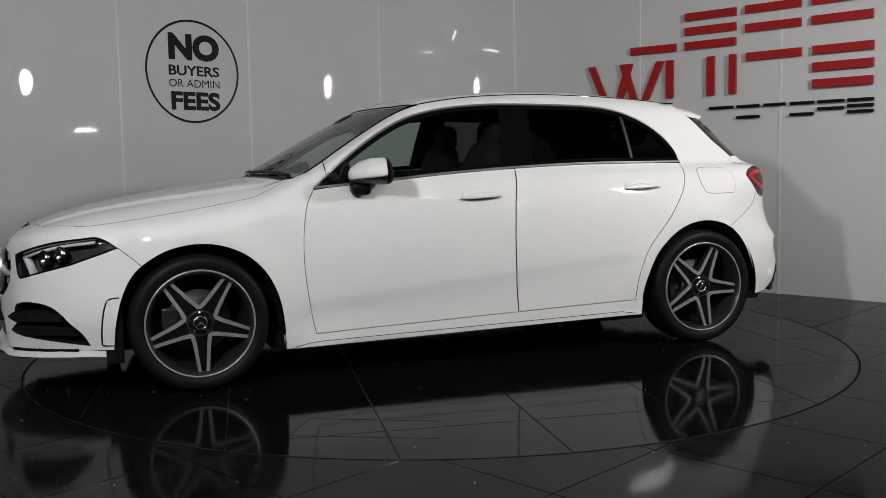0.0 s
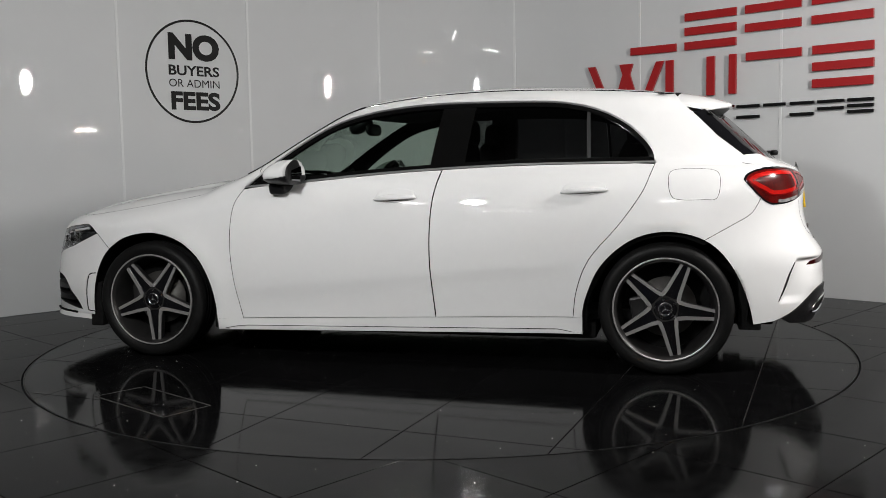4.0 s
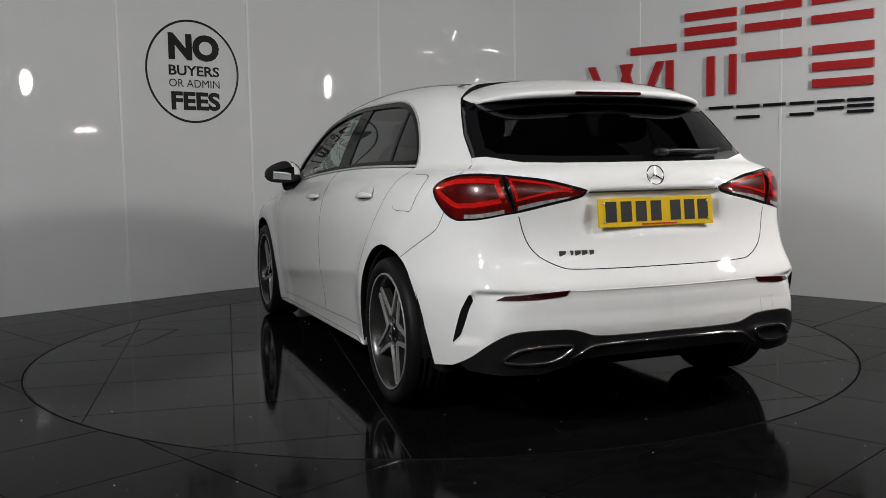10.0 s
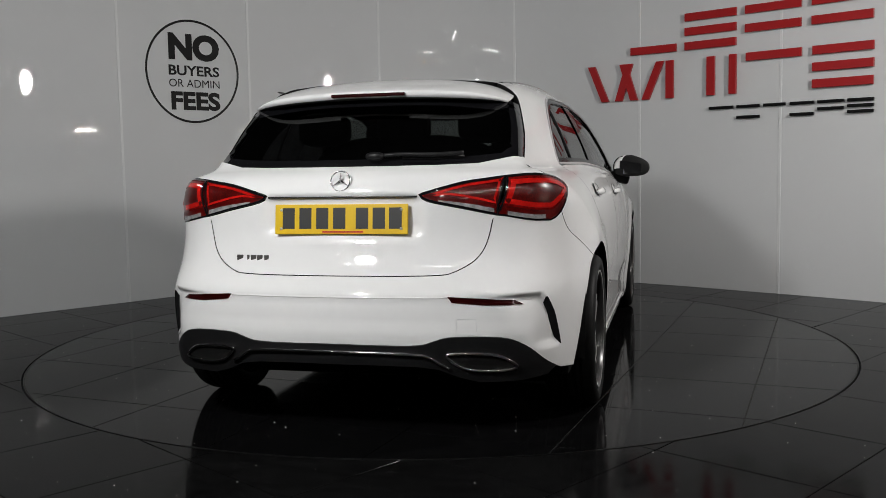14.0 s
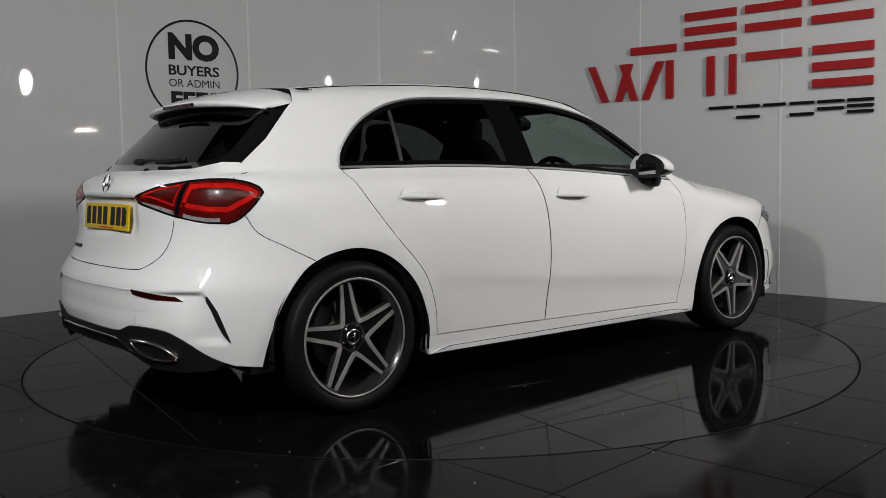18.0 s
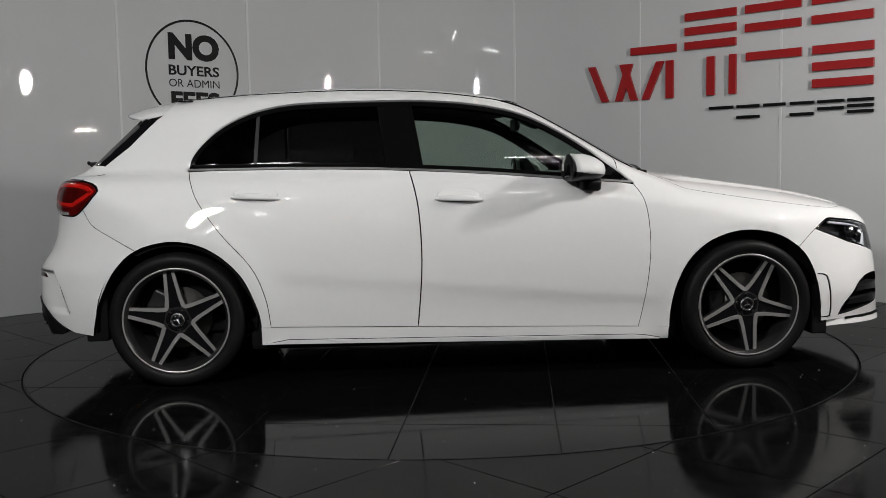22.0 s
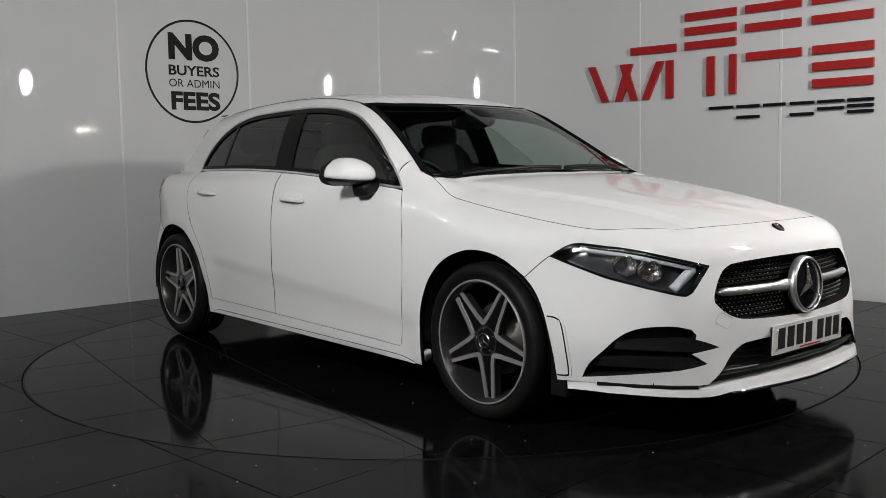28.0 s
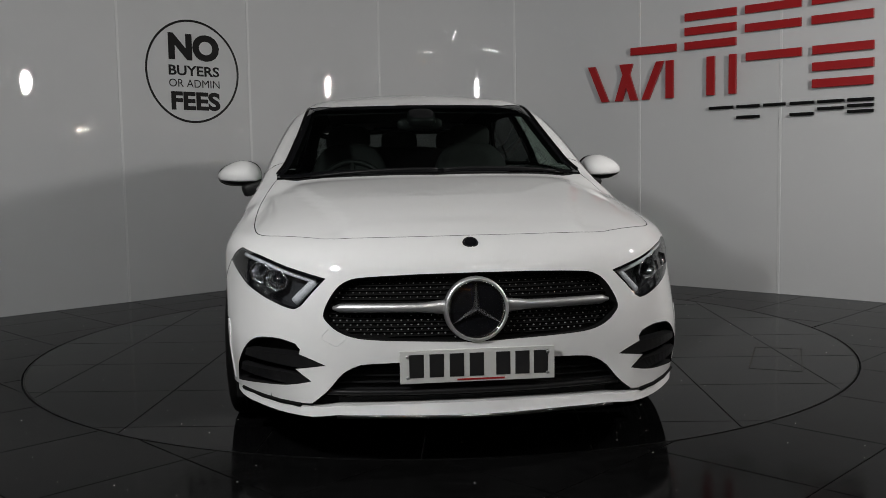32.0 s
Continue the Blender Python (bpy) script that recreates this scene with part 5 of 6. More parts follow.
# rear bumper, diffuser
r_split = curve2([(0.52, 0.404), (0.50, 0.50), (0.49, 0.58), (0.478, 0.645)], 6)
gate_low = curve2([(0.566, 0.830), (0.548, 0.750), (0.528, 0.700), (0.492, 0.661), (0.431, 0.629), (0.375, 0.619), (0.2, 0.616), (0.0, 0.616)], 5)
gl = on_rear(gate_low)
cut_i = int(np.argmin(np.abs(gate_low[:, 0] - 0.478)))
diff_half = curve2([(0.0, 0.376), (0.155, 0.374), (0.310, 0.376), (0.368, 0.391), (0.42, 0.405), (0.52, 0.407), (0.600, 0.402), (0.650, 0.388), (0.700, 0.352), (0.745, 0.300), (0.772, 0.272)], 4)
dl = on_rear(diff_half)
k52 = int(np.argmin(np.abs(diff_half[:, 0] - 0.52)))
r_sp = on_rear(np.concatenate([[diff_half[k52]], r_split[1:-1], [gate_low[cut_i]]]))
mid_half = np.concatenate([dl[:k52], r_sp, gl[cut_i + 1:]])
mid_r = np.concatenate([mid_half, M(mid_half)[::-1][1:-1]])
cor_r = np.concatenate([r_sp[::-1], dl[k52 + 1:], on_side([(-1.86, 0.258), (-1.765, 0.246)]), on_side(P(upto(arch_rear, -1.755, -1.548)[::-1])), on_side(bumper_seam_r[::-1]), tail_low[::-1][10:22], gl[:cut_i]])
rear_way = (-1, 0.8, 0.05)
vent_z = np.array([0.350, 0.375, 0.405, 0.440, 0.475, 0.510, 0.534])
vent_x = np.interp(vent_z, [0.338, 0.405, 0.475, 0.54], [-1.874, -1.898, -1.922, -1.955])
vent_fore = on_side(np.stack([vent_x + 0.002, vent_z], -1))
vent_aft = on_side(np.stack([vent_x - 0.011 * np.sin(np.linspace(0.12, math.pi - 0.12, 7)) - 0.001, vent_z], -1))
vent_loop = np.concatenate([vent_fore, vent_aft[::-1]])
middle, corner = skin(mid_r, (-1, 0, 0.05), gap=0, res=0.022), skin(cor_r, rear_way, holes=[vent_loop], gap=0, res=0.016)
panel("rear_bumper", join(middle, corner, flip(corner)), PAINT, car, "white rear bumper")
dif_low = on_rear([(0.745, 0.245), (0.66, 0.235), (0.52, 0.235), (0.45, 0.255), (0.38, 0.285), (0.30, 0.295), (0.15, 0.298), (0.0, 0.298)])
dif_half = np.concatenate([dl, dif_low])
panel("diffuser", skin(np.concatenate([dif_half, M(dif_half)[::-1][1:-1]]), (-1, 0, 0), gap=0.001, lift=0.006, skirt=0.05, res=0.03), BLACK, car, "black rear diffuser")
strip = on_rear(np.concatenate([[(y * s, z) for y, z in pts] for s, pts in ((1, [(0.42, 0.292), (0.39, 0.308), (0.36, 0.328), (0.335, 0.340), (0.25, 0.345), (0.10, 0.347)]), (-1, [(0.10, 0.347), (0.25, 0.345), (0.335, 0.340), (0.36, 0.328), (0.39, 0.308), (0.42, 0.292)]))])) - (0.014, 0, 0)
vs, fs = tube(strip, 0.0055, 6)
raw("diffuser_strip", vs, fs, CHROME, car, "chrome strip across the diffuser", True)
tip = curve2([(0.652, 0.288), (0.640, 0.308), (0.600, 0.333), (0.540, 0.345), (0.440, 0.346), (0.415, 0.340), (0.432, 0.318), (0.470, 0.292), (0.52, 0.281), (0.60, 0.279)], 4, True)
for f in (1, -1):
    hole = panel("exhaust_trim", skin(on_rear(tip), (-1, 0.2, 0), gap=0.004, lift=0.0075, skirt=0), DARK, car, "dark exhaust outlet with a chrome edge", f < 0)
    line = (on_rear(tip) - (0.012, 0, 0)) * (1, f, 1)
    vs, fs = tube(line, 0.006, 6, True)
    raw("exhaust_edge", vs, fs, CHROME, hole, "chrome edge", True)
    refl = curve2([(0.672, 0.513), (0.642, 0.530), (0.543, 0.541), (0.419, 0.549), (0.434, 0.528), (0.55, 0.517)], 1, True)
    panel("rear_reflector", skin(on_rear(refl), (-1, 0.3, 0), gap=0, lift=0.004, skirt=0.008, res=0.015), DRED, car, "dark red reflector strip", f < 0)
    vs = [(x + dx, y * f, z) for a, b in zip(vent_fore, vent_aft) for x, y, z, dx in ((*a, 0.004), (*b, 0.004))]
    fs = [(2 * k, 2 * k + 1, 2 * k + 3, 2 * k + 2) for k in range(6)]
    raw("bumper_vent", vs, fs, BLACK, car, "black slit vent in the rear bumper")
vs, fs = tube(on_rear([(y, 0.5445) for y in np.linspace(-0.42, 0.42, 30)]) + (0.003, 0, 0), 0.004, 6)
raw("bumper_crease", vs, fs, PAINT, car, "white crease across the rear bumper", True)

# tailgate with the plate recess
gate_top = np.concatenate([on_side([(-1.722, 1.042), (-1.80, 0.980)])])
half_gate = np.concatenate([bw_low[::-1][:-1], gate_top, tail_top[12:], tail_low[1:10], gl[1:]])
gate_loop = np.concatenate([half_gate, M(half_gate)[::-1][1:-1]])
tailgate = panel("tailgate", skin(gate_loop, (-1, 0, 0.25), gap=0.0038, skirt=0.015, res=0.022), PAINT, car, "white tailgate")
vs, fs = tube(on_rear([(y, 0.903) for y in np.linspace(-0.292, 0.292, 24)]) + (-0.001, 0, 0), 0.0038, 6)
raw("gate_grip", vs, fs, GUN, tailgate, "dark grip edge over the plate", True)
GST = Matrix.Translation((float(on_rear([(0, 0.962)])[0][0]) - 0.012, 0, 0.962)) @ Matrix.Rotation(radians(12), 4, "Y") @ Matrix.Rotation(math.pi / 2, 4, "Z")
rear_emblem = lathe_part("rear_emblem", [(0.0345, 0.0), (0.036, 0.004), (0.0385, 0.004), (0.040, 0.0)], 40, STARM, car, GST, "chrome ring emblem on the tailgate")
vs, fs = star(0.038, 0.006, 0.007)
raw("emblem_star", [GST @ Vector(v) for v in vs], fs, STARM, rear_emblem, "chrome three-armed shape")
for k, (y, w, h) in enumerate(((0.412, 0.026, 0.020), (0.376, 0.009, 0.020), (0.352, 0.022, 0.020), (0.325, 0.022, 0.020), (0.296, 0.018, 0.020))):
    bm = bmesh.new()
    p = on_rear([(y, 0.678)])[0]
    box(bm, p[0] - 0.003, p[0] + 0.004, y - w / 2, y + w / 2, 0.678 - h / 2, 0.678 + h / 2, 0.001)
    part("model_mark", bm, DISC, tailgate, "small dark chrome bar")


def plate(name, m, material, label):
    """A number plate with plain bars where its characters stand."""
    ob = new(name)
    ob.parent = car
    ob.matrix_basis = m
    tagged(ob, label)
    bm = bmesh.new()
    box(bm, -0.004, 0.004, -0.26, 0.26, -0.0555, 0.0555, 0.002)
    part("plate_board", bm, material, ob)
    for y in (-0.205, -0.138, -0.071, -0.004, 0.085, 0.150, 0.213):
        bm = bmesh.new()
        box(bm, 0.0042, 0.0052, y - 0.024, y + 0.024, -0.036, 0.042)
        part("character_bar", bm, INK, ob)
    bm = bmesh.new()
    box(bm, 0.0042, 0.0050, -0.07, 0.09, -0.050, -0.044)
    part("dealer_bar", bm, SIGNRED, ob)
    for y in (-0.235, 0.235):
        for z in (-0.035, 0.035):
            lathe_part("plate_screw", [(0, 0.0065), (0.005, 0.006), (0.006, 0.003)], 10, SATIN, ob, Matrix.Translation((0, y, z)) @ Matrix.Rotation(-math.pi / 2, 4, "Z"))
    return ob


plate("front_plate", Matrix.Translation((2.262, 0, 0.351)) @ Matrix.Rotation(radians(2), 4, "Y"), WPLATE, "white front number plate with black bars")
bm = bmesh.new()
box(bm, 2.200, 2.256, -0.25, 0.25, 0.302, 0.400, 0.01)
part("plate_holder", bm, BLACK, car, "black plate holder")
plate("rear_plate", Matrix.Translation((-2.046, 0, 0.822)) @ Matrix.Rotation(math.pi, 4, "Z") @ Matrix.Rotation(radians(-6), 4, "Y"), YPLATE, "yellow rear number plate with black bars")

# tail lamps: outer half on the wing, inner half on the tailgate
i0 = int(np.argmin(np.abs(tail_top[:, 1] - 0.598)))
j0 = int(np.argmin(np.abs(tail_low[:, 1] - 0.574) + (tail_low[:, 0] > -1.9)))
outer_l = np.concatenate([tail_top[:i0 + 1], tail_low[j0:-1]])
inner_l = np.concatenate([tail_top[i0:], tail_low[1:j0 + 1]])
OUT, INN = (-1, 0.9, 0.1), (-1, 0.2, 0.1)


for f in (1, -1):
    for loop, way, where in ((outer_l, OUT, "wing"), (inner_l, INN, "tailgate")):
        lampr = panel("tail_lamp", skin(loop, way, gap=0.002, lift=0.001, skirt=0.02), CORE, car, "dark red tail lamp on the " + where, f < 0)
        lift = 0.030 * np.clip((-1.735 - loop[:, 0]) / 0.07, 0, 1) * np.isin(np.round(loop[:, 2], 7), np.round(tail_low[:, 2], 7)) * np.clip((loop[:, 1] - 0.30) / 0.12, 0.0, 1)
        upper = loop + np.stack([0 * lift, 0 * lift, lift], -1)
        cuts = (0.010, 0.017, 0.018, 0.036) if where == "wing" else (0.009, 0.011, 0.011, 0.019)
        edge = shrink_way(loop, 0.008, way)
        ring0, ring1, core, heart = (shrink_way(upper, d, way) for d in cuts)
        panel("lamp_edge", skin(loop, way, holes=[edge], gap=0.001, lift=0.0026, skirt=0.002, res=0.3), GLOSS, lampr, "black lamp edge", f < 0)
        panel("light_band", skin(ring0, way, holes=[ring1], gap=0, lift=0.0022, skirt=0.001, res=0.3), MRED, lampr, "deep red lens", f < 0)
        panel("light_ring", skin(core, way, holes=[heart], gap=0, lift=0.0024, skirt=0.001, res=0.3), RED, lampr, "bright red light guide", f < 0)
        ys = np.linspace(0.735, 0.612, 8) if where == "wing" else np.linspace(0.566, 0.37, 8)
        zl = np.interp(ys, tail_low[:16, 1], tail_low[:16, 2])
        up, lo = on_rear(np.stack([ys, zl + 0.022 - 0.010 * np.clip((0.5 - ys) / 0.14, 0, 1)], -1)), on_rear(np.stack([ys, zl + 0.007], -1))
        panel("reverse_strip", skin(np.concatenate([up, lo[::-1]]), (-1, 0.5, 0), gap=0, lift=0.0034, skirt=0.001), LENSG, lampr, "clear ribbed strip along the lamp's foot", f < 0)
# ---- wheels ----
def prism(pts, y0, y1, bevel=0.0):
    """A flat plate of outline pts (x, z) between y0 and y1 (front)."""
    n = len(pts)
    area = sum(pts[i][0] * pts[(i + 1) % n][1] - pts[(i + 1) % n][0] * pts[i][1] for i in range(n))
    if area > 0:
        pts = pts[::-1]
    c = Vector((sum(p[0] for p in pts) / n, sum(p[1] for p in pts) / n))
    vs = [(p[0], y0, p[1]) for p in pts] + [(p[0], y1 - bevel, p[1]) for p in pts]
    q = [c + (Vector(p) - c) * (1 - bevel / max(0.004, (Vector(p) - c).length)) for p in pts]
    vs += [(p[0], y1, p[1]) for p in q]
    fs = [tuple(range(2 * n, 3 * n))]
    for k in range(2):
        for i in range(n):
            a, b = k * n + i, k * n + (i + 1) % n
            fs.append((a, b, b + n, a + n))
    return vs, fs


def turned(data, a):
    c, s = math.cos(a), math.sin(a)
    return [(x * c - z * s, y, x * s + z * c) for x, y, z in data[0]], data[1]


def recalc(vs, fs):
    bm = bmesh.new()
    bv = [bm.verts.new(v) for v in vs]
    for f in fs:
        if len(set(f)) > 2:
            bm.faces.new([bv[i] for i in f])
    bmesh.ops.recalc_face_normals(bm, faces=bm.faces)
    return bm


def build_wheel():
    w = new("wheel")
    w.parent = car
    tagged(w, "dark five-spoke alloy wheel with a black tyre")
    prof = [(0.236, 0.070), (0.244, 0.088), (0.256, 0.098), (0.272, 0.104), (0.288, 0.104), (0.301, 0.098), (0.308, 0.090), (0.313, 0.078), (0.316, 0.06)]
    for y in (0.045, 0.02, -0.02, -0.045):
        prof += [(0.316, y + 0.006), (0.309, y + 0.004), (0.309, y - 0.004), (0.316, y - 0.006)]
    prof += [(0.316, -0.06), (0.313, -0.085), (0.285, -0.105), (0.240, -0.09)]
    vs, fs = spin(prof, 72)
    raw("tyre", vs, fs, RUBBER, w, "black road tyre", True)
    vs, fs = spin([(0.248, 0.088), (0.248, 0.0985), (0.2470, 0.1000), (0.2435, 0.1003), (0.240, 0.0985)], 72)
    raw("rim_edge", vs, fs, CUT, w, "machined rim edge", True)
    vs, fs = spin([(0.240, 0.0985), (0.235, 0.092), (0.228, 0.080), (0.222, 0.055), (0.212, 0.0), (0.208, -0.085)], 72)
    raw("rim", vs, fs, GUN, w, "dark grey alloy rim", True)
    vs, fs = spin([(0.214, -0.060), (0.05, -0.06), (0.0, -0.06)], 40)
    raw("wheel_back", vs, fs, DARK, w, "dark brake shield", True)
    vs, fs = spin([(0.145, -0.025), (0.145, -0.012), (0.085, -0.012), (0.08, 0.012), (0.0, 0.012)], 40)
    raw("brake_disc", vs, fs, DISC, w, "steel brake disc", True)
    bm = bmesh.new()
    box(bm, 0.09, 0.165, -0.04, 0.012, -0.075, 0.075, 0.012)
    part("brake_caliper", bm, GUN, w, "dark brake caliper")
    for k in range(5):
        a = -math.pi / 2 + 2 * math.pi * k / 5
        base = [(0.034, -0.024), (0.066, -0.0475), (0.100, -0.0390), (0.237, -0.0235), (0.237, 0.0235), (0.100, 0.0390), (0.066, 0.0475), (0.034, 0.024)]
        vs, fs = turned(prism(base, 0.030, 0.066, 0.002), a)
        sp = mesh_ob("spoke", recalc(vs, fs), GUN, w, "dark double spoke with machined edges", False)
        for s in (-1, 1):
            face = [(0.239, s * 0.0245), (0.100, s * 0.0400), (0.066, s * 0.0480), (0.052, s * 0.0375), (0.060, s * 0.0300), (0.092, s * 0.0235), (0.239, s * 0.0095)]
            vs, fs = turned(prism(face, 0.064, 0.0725, 0.0012), a)
            mesh_ob("spoke_edge", recalc(vs, fs), CUT, sp, "machined spoke edge", False)
        groove = [(0.060, -0.028), (0.092, -0.0232), (0.236, -0.0092), (0.236, 0.0092), (0.092, 0.0232), (0.060, 0.028)]
        vs, fs = turned(prism(groove, 0.058, 0.0668, 0.0008), a)
        mesh_ob("spoke_groove", recalc(vs, fs), GLOSS, sp, "gloss black channel between the spoke's edges", False)
        b = a + math.pi / 5
        vs, fs = spin([(0.0, 0.0705), (0.005, 0.0705), (0.0068, 0.068), (0.007, 0.055)], 10)
        vs = [(x + 0.0465 * math.cos(b), y, z + 0.0465 * math.sin(b)) for x, y, z in vs]
        raw("wheel_bolt", vs, fs, CHROME, w, "", True)
    vs, fs = spin([(0.0, 0.0675), (0.050, 0.0675), (0.0555, 0.0655), (0.058, 0.060), (0.062, 0.02)], 36)
    raw("wheel_hub", vs, fs, GLOSS, w, "dark wheel hub", True)
    vs, fs = spin([(0.0, 0.078), (0.025, 0.077), (0.031, 0.073), (0.033, 0.060)], 30)
    cap = raw("hub_cap", vs, fs, GLOSS, w, "black hub cap with a chrome ring", True)
    vs, fs = spin([(0.0255, 0.077), (0.0285, 0.0815), (0.033, 0.074)], 30)
    raw("cap_ring", vs, fs, STARM, cap, "chrome ring", True)
    vs, fs = star(0.026, 0.0045, 0.004)
    raw("cap_arms", [(x, y + 0.0775, z) for x, y, z in vs], fs, STARM, cap)
    return w


first = build_wheel()
first.matrix_basis = pose(WB, 0.790, HUB_Z, 0, 2, 0)
copy_thing(first, pose(-WB, 0.790, HUB_Z, 0, 12, 0))
copy_thing(first, pose(WB, -0.790, HUB_Z, 0, 6, 180))
copy_thing(first, pose(-WB, -0.790, HUB_Z, 0, -28, 180))
# wheel wells and underside
for sx in (1, -1):
    for sy in (1, -1):
        vs, fs = [], []
        for i in range(25):
            a = radians(-8 + 196 * i / 24)
            c, s = math.cos(a), math.sin(a)
            vs += [(sx * WB + 0.372 * c, sy * 0.865, HUB_Z + 0.372 * s), (sx * WB + 0.372 * c, sy * 0.56, HUB_Z + 0.372 * s), (sx * WB, sy * 0.56, HUB_Z)]
        for i in range(24):
            a = i * 3
            fs += [(a, a + 1, a + 4, a + 3), (a + 1, a + 2, a + 4)]
        raw("wheel_well", vs, fs, DARK, car, "black wheel arch liner")
bm = bmesh.new()
box(bm, -1.035, 1.035, -0.80, 0.80, 0.150, 0.24, 0.02)
box(bm, 0.94, 2.16, -0.56, 0.56, 0.160, 0.26, 0.02)
box(bm, -1.88, -0.94, -0.56, 0.56, 0.200, 0.30, 0.02)
for s in (-1, 1):
    box(bm, 1.698, 1.775, s * 0.68 - 0.165, s * 0.68 + 0.165, 0.155, 0.40, 0.01)
    box(bm, -1.800, -1.698, s * 0.66 - 0.15, s * 0.66 + 0.15, 0.215, 0.45, 0.01)
box(bm, -1.98, -1.80, -0.60, 0.60, 0.26, 0.34, 0.02)
box(bm, 1.78, 2.06, -0.70, 0.70, 0.20, 0.26, 0.02)
part("underbody", bm, DARK, car, "black underbody panels")
bm = bmesh.new()
box(bm, 1.02, 2.05, -0.52, 0.52, 0.26, 0.68, 0.03)
part("engine_block", bm, DARK, car, "dark engine bay behind the grille")

# ---- mirrors, handles, rear wiper, cabin ----
def blob(rx, ry, rz, power=2.6, n=24, m=14):
    """A rounded block: verts and faces of a superellipsoid."""
    vs, fs = [], []
    e = 2 / power

    def sp(v):
        return math.copysign(abs(v) ** e, v)
    for i in range(m + 1):
        t = -math.pi / 2 + math.pi * i / m
        for j in range(n):
            a = 2 * math.pi * j / n
            vs.append((rx * sp(math.cos(t)) * sp(math.cos(a)), ry * sp(math.cos(t)) * sp(math.sin(a)), rz * sp(math.sin(t))))
    for i in range(m):
        for j in range(n):
            fs.append((i * n + j, i * n + (j + 1) % n, (i + 1) * n + (j + 1) % n, (i + 1) * n + j))
    return vs, fs


def blob_part(name, centre, size, material, parent, label="", power=2.6, turn=(0, 0, 0), f=1, shape=None):
    vs, fs = blob(*size, power)
    m = pose(0, 0, 0, *turn)
    out = []
    for v in vs:
        q = m @ Vector(shape(v) if shape else v)
        out.append((q.x + centre[0], (q.y + centre[1]) * f, q.z + centre[2]))
    return raw(name, out, fs if f > 0 else [k[::-1] for k in fs], material, parent, label, True)


for f in (1, -1):
    mirror = new("door_mirror")
    mirror.parent = car
    tagged(mirror, "door mirror with a white cap and a black foot")

    def outer(y):
        """How far out towards the mirror's tip, 0 to 1."""
        return min(1.0, max(0.0, (y + 0.02) / 0.13))

    def cap_shape(v):
        x, y, z = v
        if x < 0:
            full = (1 - (min(-x, 0.066) / 0.1) ** 2.3) ** (1 / 2.3)
            y, z = y / full, z / full
        x *= 1.0 - 0.22 * (y / 0.11)
        z *= (1 - 0.40 * outer(y) ** 1.5) * (1 - 0.20 * max(0, x / 0.09))
        return (max(x, -0.066), y, max(z, -0.014 - 0.010 * (x / 0.09)))
    blob_part("mirror_cap", (0.548, 0.920, 0.978), (0.110, 0.104, 0.080), PAINT, mirror, "glossy white mirror cap", 2.3, (0, 0, -10), f, cap_shape)

    def low_shape(v):
        x, y, z = v
        if x < 0:
            full = (1 - (min(-x, 0.066) / 0.1) ** 2.6) ** (1 / 2.6)
            y, z = y / full, z / full
        x *= 1.0 - 0.22 * (y / 0.11)
        z *= 1 - 0.25 * outer(y)
        return (max(x, -0.070), y, min(z, -0.012 - 0.010 * (x / 0.09)))
    blob_part("mirror_base", (0.547, 0.920, 0.979), (0.109, 0.103, 0.050), BLACK, mirror, "black lower mirror shell", 2.6, (0, 0, -10), f, low_shape)
    blob_part("mirror_foot", (0.590, 0.850, 0.922), (0.050, 0.062, 0.032), BLACK, mirror, "black mirror foot", 4.5, (-18, 0, -8), f)
    blob_part("mirror_rim", (0.480, 0.929, 0.981), (0.009, 0.109, 0.078), BLACK, mirror, "black rim round the mirror glass", 2.6, (0, 0, 0), f, lambda v: (v[0], v[1], v[2] * (1 - 0.32 * max(0, v[1] / 0.1)) if v[2] > 0 else v[2] * 0.66))
    vs = [(0.4690, 0.858 * f, 0.944), (0.4685, 0.990 * f, 0.953), (0.4690, 0.988 * f, 1.004), (0.4695, 0.862 * f, 1.026)]
    raw("mirror_glass", vs, [(0, 1, 2, 3) if f < 0 else (3, 2, 1, 0)], MIRROR, mirror, "mirror glass")
    blob_part("mirror_sail", (0.735, 0.790, 0.942), (0.062, 0.006, 0.022), BLACK, mirror, "black triangular sail panel", 2.4, (0, 38, 0), f, lambda v: (v[0], v[1], v[2] * (1 - v[0] / 0.075)))
    # handles: a shallow bowl and a bar across it
    for door, x0, x1, z in ((doors_f, 0.080, -0.148, 0.856), (doors_r, -0.868, -1.099, 0.882)):
        parent = door[0 if f > 0 else 1]
        cx, w = (x0 + x1) / 2, abs(x1 - x0) / 2
        p = on_side([(cx, z)])[0]
        q = on_side([(cx, z + 0.02)])[0]
        tilt = math.degrees(math.atan2(q[1] - p[1], 0.02))
        grip = blob_part("door_handle", (cx, p[1] + 0.022, z), (w, 0.013, 0.0195), PAINT, parent, "white bow handle", 2.8, (-tilt * 0.6, 2.5, 0), f, lambda v: (v[0], v[1] - 0.014 * (abs(v[0]) / 0.115) ** 2.5, v[2] * (1.0 - 0.45 * (abs(v[0]) / 0.115) ** 2) if v[2] > 0 else v[2] * 0.55))
        blob_part("handle_bowl", (cx, p[1] - 0.0005, z + 0.012), (w * 0.90, 0.0026, 0.036), PAINT, parent, "shallow white grip bowl", 2.2, (-tilt, 2.5, 0), f)
        # a solid dark body stands for the shade under and behind the bar
        blob_part("handle_shade", (cx, p[1] + 0.010, z - 0.006), (w * 0.80, 0.007, 0.0085), DARK, parent, "dark body that paints in the shade behind the handle", 2.2, (0, 2.5, 0), f)

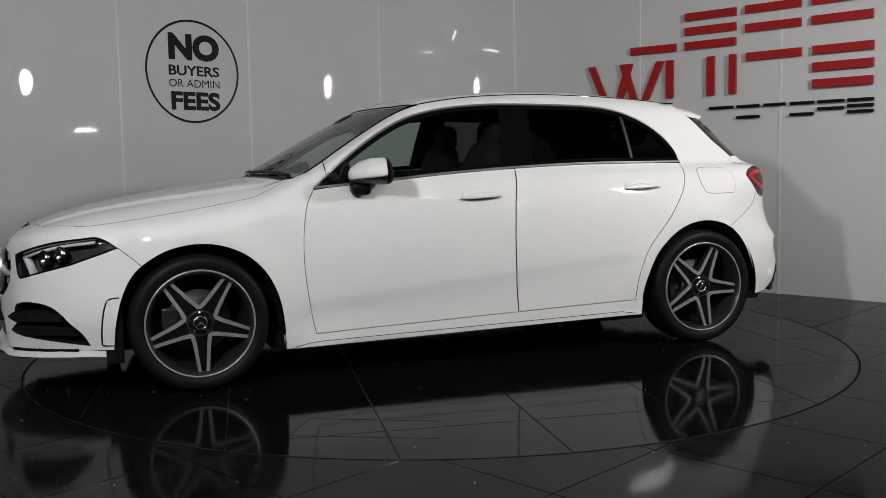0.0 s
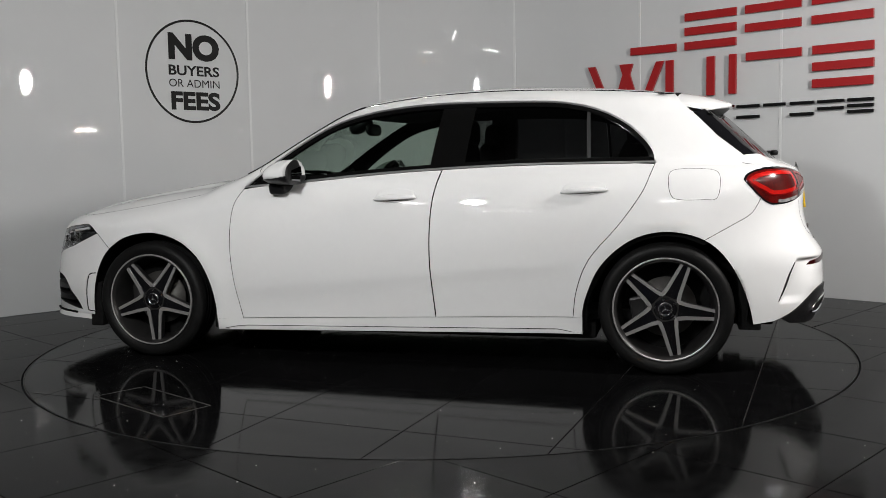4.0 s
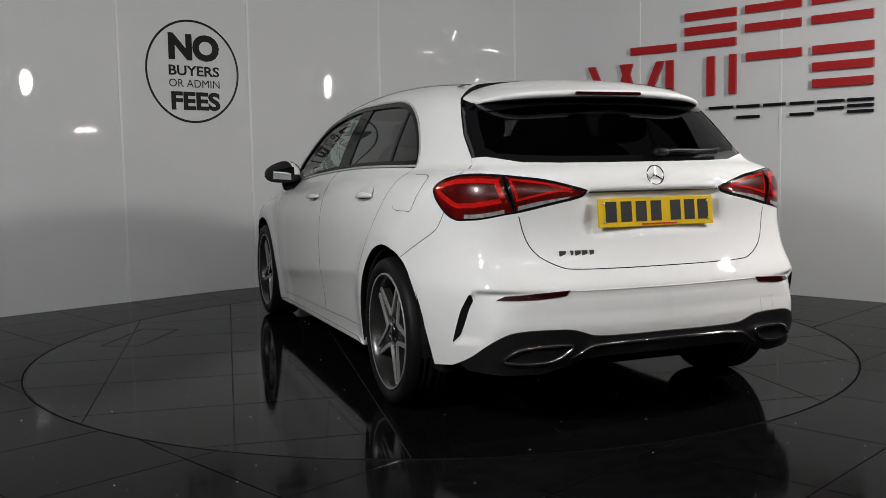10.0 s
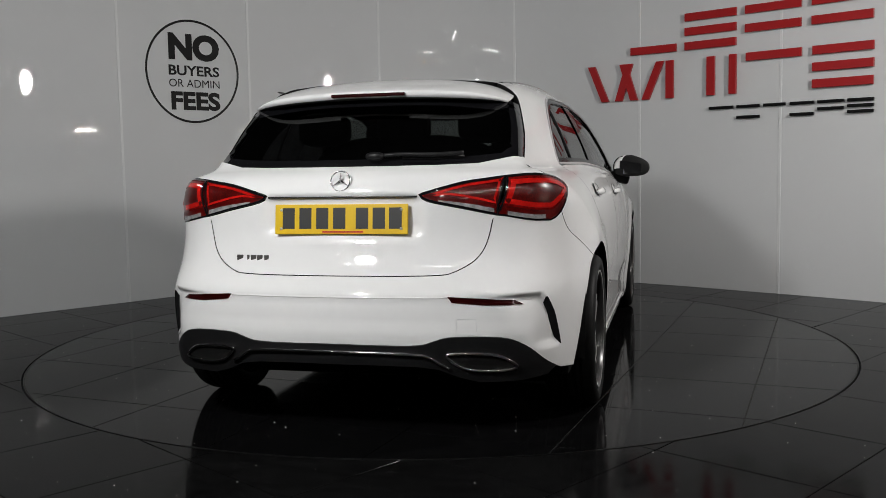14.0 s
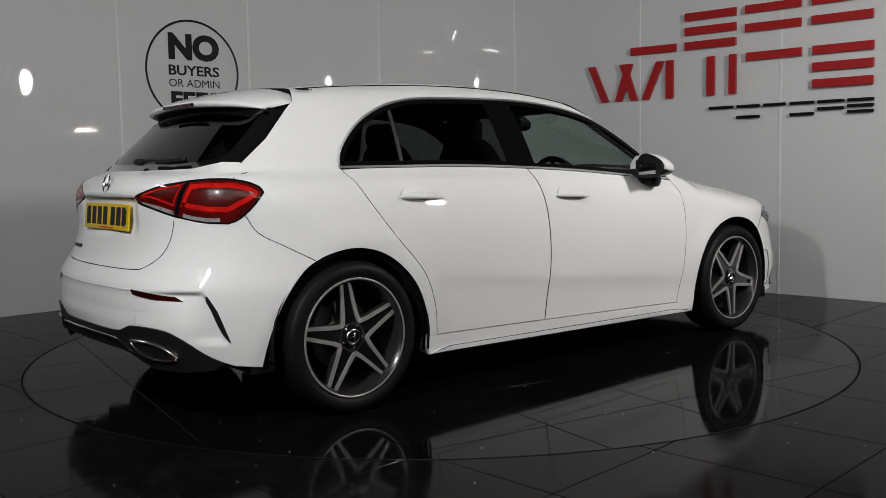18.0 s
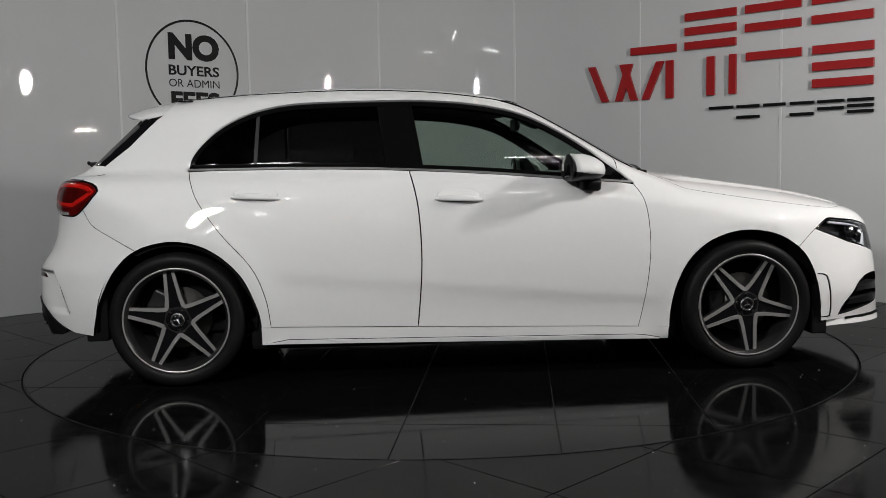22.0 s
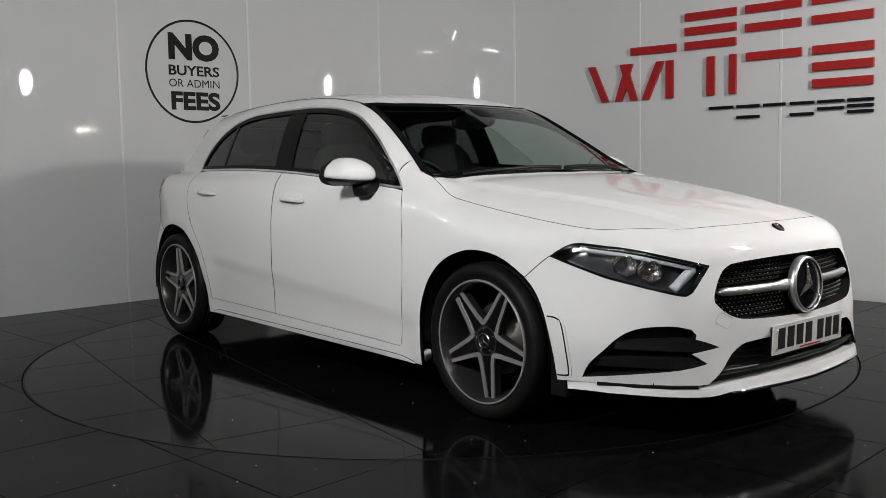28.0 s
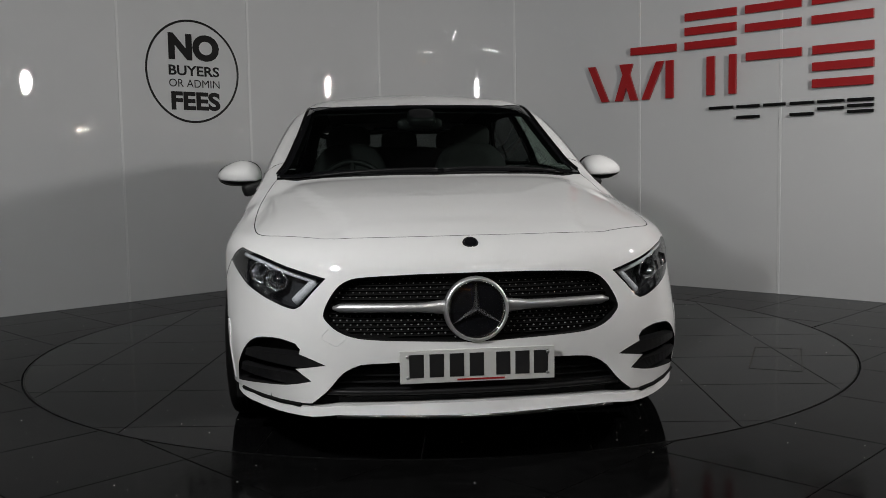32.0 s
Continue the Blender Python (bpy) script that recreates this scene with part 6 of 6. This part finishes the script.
# rear wiper
wp = on_rear([(-0.10, 1.042), (-0.20, 1.048), (-0.32, 1.045), (-0.43, 1.050)]) - (0.028, 0, -0.010)
vs, fs = tube(curve2([tuple(p) for p in wp], 4), 0.009, 6)
wiper = raw("rear_wiper", vs, fs, BLACK, car, "black rear wiper arm", True)
blob_part("wiper_cap", (wp[0][0] - 0.004, wp[0][1], wp[0][2]), (0.022, 0.035, 0.016), BLACK, wiper, "black wiper cap")
vs, fs = tube([(p[0] + 0.010, p[1], p[2] - 0.012) for p in wp[1:]], 0.005, 4)
raw("wiper_blade", vs, fs, BLACK, wiper, "", True)
# fin antenna stubs at the roof's rear edge
for f in (1, -1):
    blob_part("roof_stub", (-1.36, 0.525 * f, 1.352), (0.045, 0.005, 0.005), GLOSS, car, "small black roof stub", 2.2)

# cabin
def seat(x, y, wide=0.27, name="front_seat"):
    s = new(name)
    s.parent = car
    tagged(s, "black fabric seat with a headrest" if wide < 0.4 else "black rear bench seat")
    blob_part("seat_cushion", (x + 0.05, y, 0.50), (0.27, wide, 0.10), SEATM, s, "", 4, (0, -8, 0))
    blob_part("seat_back", (x - 0.24, y, 0.82), (0.075, wide * 0.95, 0.34), SEATM, s, "", 3.6, (0, -14, 0), 1, lambda v: (v[0], v[1] * (1 - 0.22 * max(0, v[2] / 0.34)), v[2]))
    for dy in ((0,) if wide < 0.4 else (-0.38, 0.0, 0.38)):
        blob_part("headrest", (x - 0.33, y + dy, 1.185), (0.05, 0.125, 0.075), SEATM, s, "black headrest", 3.2)
    return s


seat(0.02, 0.36)
seat(0.02, -0.36)
seat(-0.88, 0.0, 0.60, "rear_bench")
dash = blob_part("dashboard", (0.78, 0, 0.80), (0.24, 0.70, 0.13), BLACK, car, "black dashboard", 4)
blob_part("screen_panel", (0.56, -0.12, 0.925), (0.012, 0.34, 0.055), GLOSS, dash, "wide glossy dash screen", 5)
wheel_c = Matrix.Translation((0.42, -0.36, 0.87)) @ Matrix.Rotation(radians(68), 4, "Y")
vs, fs = tube([wheel_c @ Vector((0.185 * math.cos(a), 0.185 * math.sin(a), 0)) for a in np.linspace(0, 2 * math.pi, 36, endpoint=False)], 0.016, 8, True)
sw = raw("steering_wheel", vs, fs, BLACK, car, "black steering wheel", True)
blob_part("wheel_boss", (0.43, -0.36, 0.865), (0.03, 0.085, 0.07), BLACK, sw, "", 3)
for a in (0, math.pi, -math.pi / 2):
    vs, fs = tube([wheel_c @ Vector((r * math.sin(a), r * math.cos(a), 0)) for r in (0.06, 0.18)], 0.014, 6)
    raw("wheel_arm", vs, fs, BLACK, sw)
blob_part("interior_mirror", (0.36, 0, 1.235), (0.018, 0.12, 0.035), BLACK, car, "black interior mirror", 3.4)
blob_part("camera_pod", (0.44, 0, 1.262), (0.07, 0.075, 0.035), BLACK, car, "black sensor pod behind the screen", 3, (0, 28, 0))
bm = bmesh.new()
box(bm, -1.75, 0.98, -0.76, 0.76, 0.24, 0.30, 0.02)
part("cabin_floor", bm, DARK, car, "dark cabin carpet")
bm = bmesh.new()
box(bm, 0.95, 1.0, -0.76, 0.76, 0.25, 0.90, 0.02)
part("bulkhead", bm, DARK, car, "dark bulkhead")
bm = bmesh.new()
box(bm, -1.85, -1.20, -0.60, 0.60, 0.90, 0.93, 0.01)
part("parcel_shelf", bm, SEATM, car, "black parcel shelf")

# ---- what moves ----
def motions():
    walk(turntable, [(t, pose(0, 0, 0, 0, 0, a)) for t, a in TURN])
    walk(car, [(t, pose(0, 0, 0, 0, 0, a) @ pose(CAR_X, CAR_Y, 0)) for t, a in TURN])


motions()
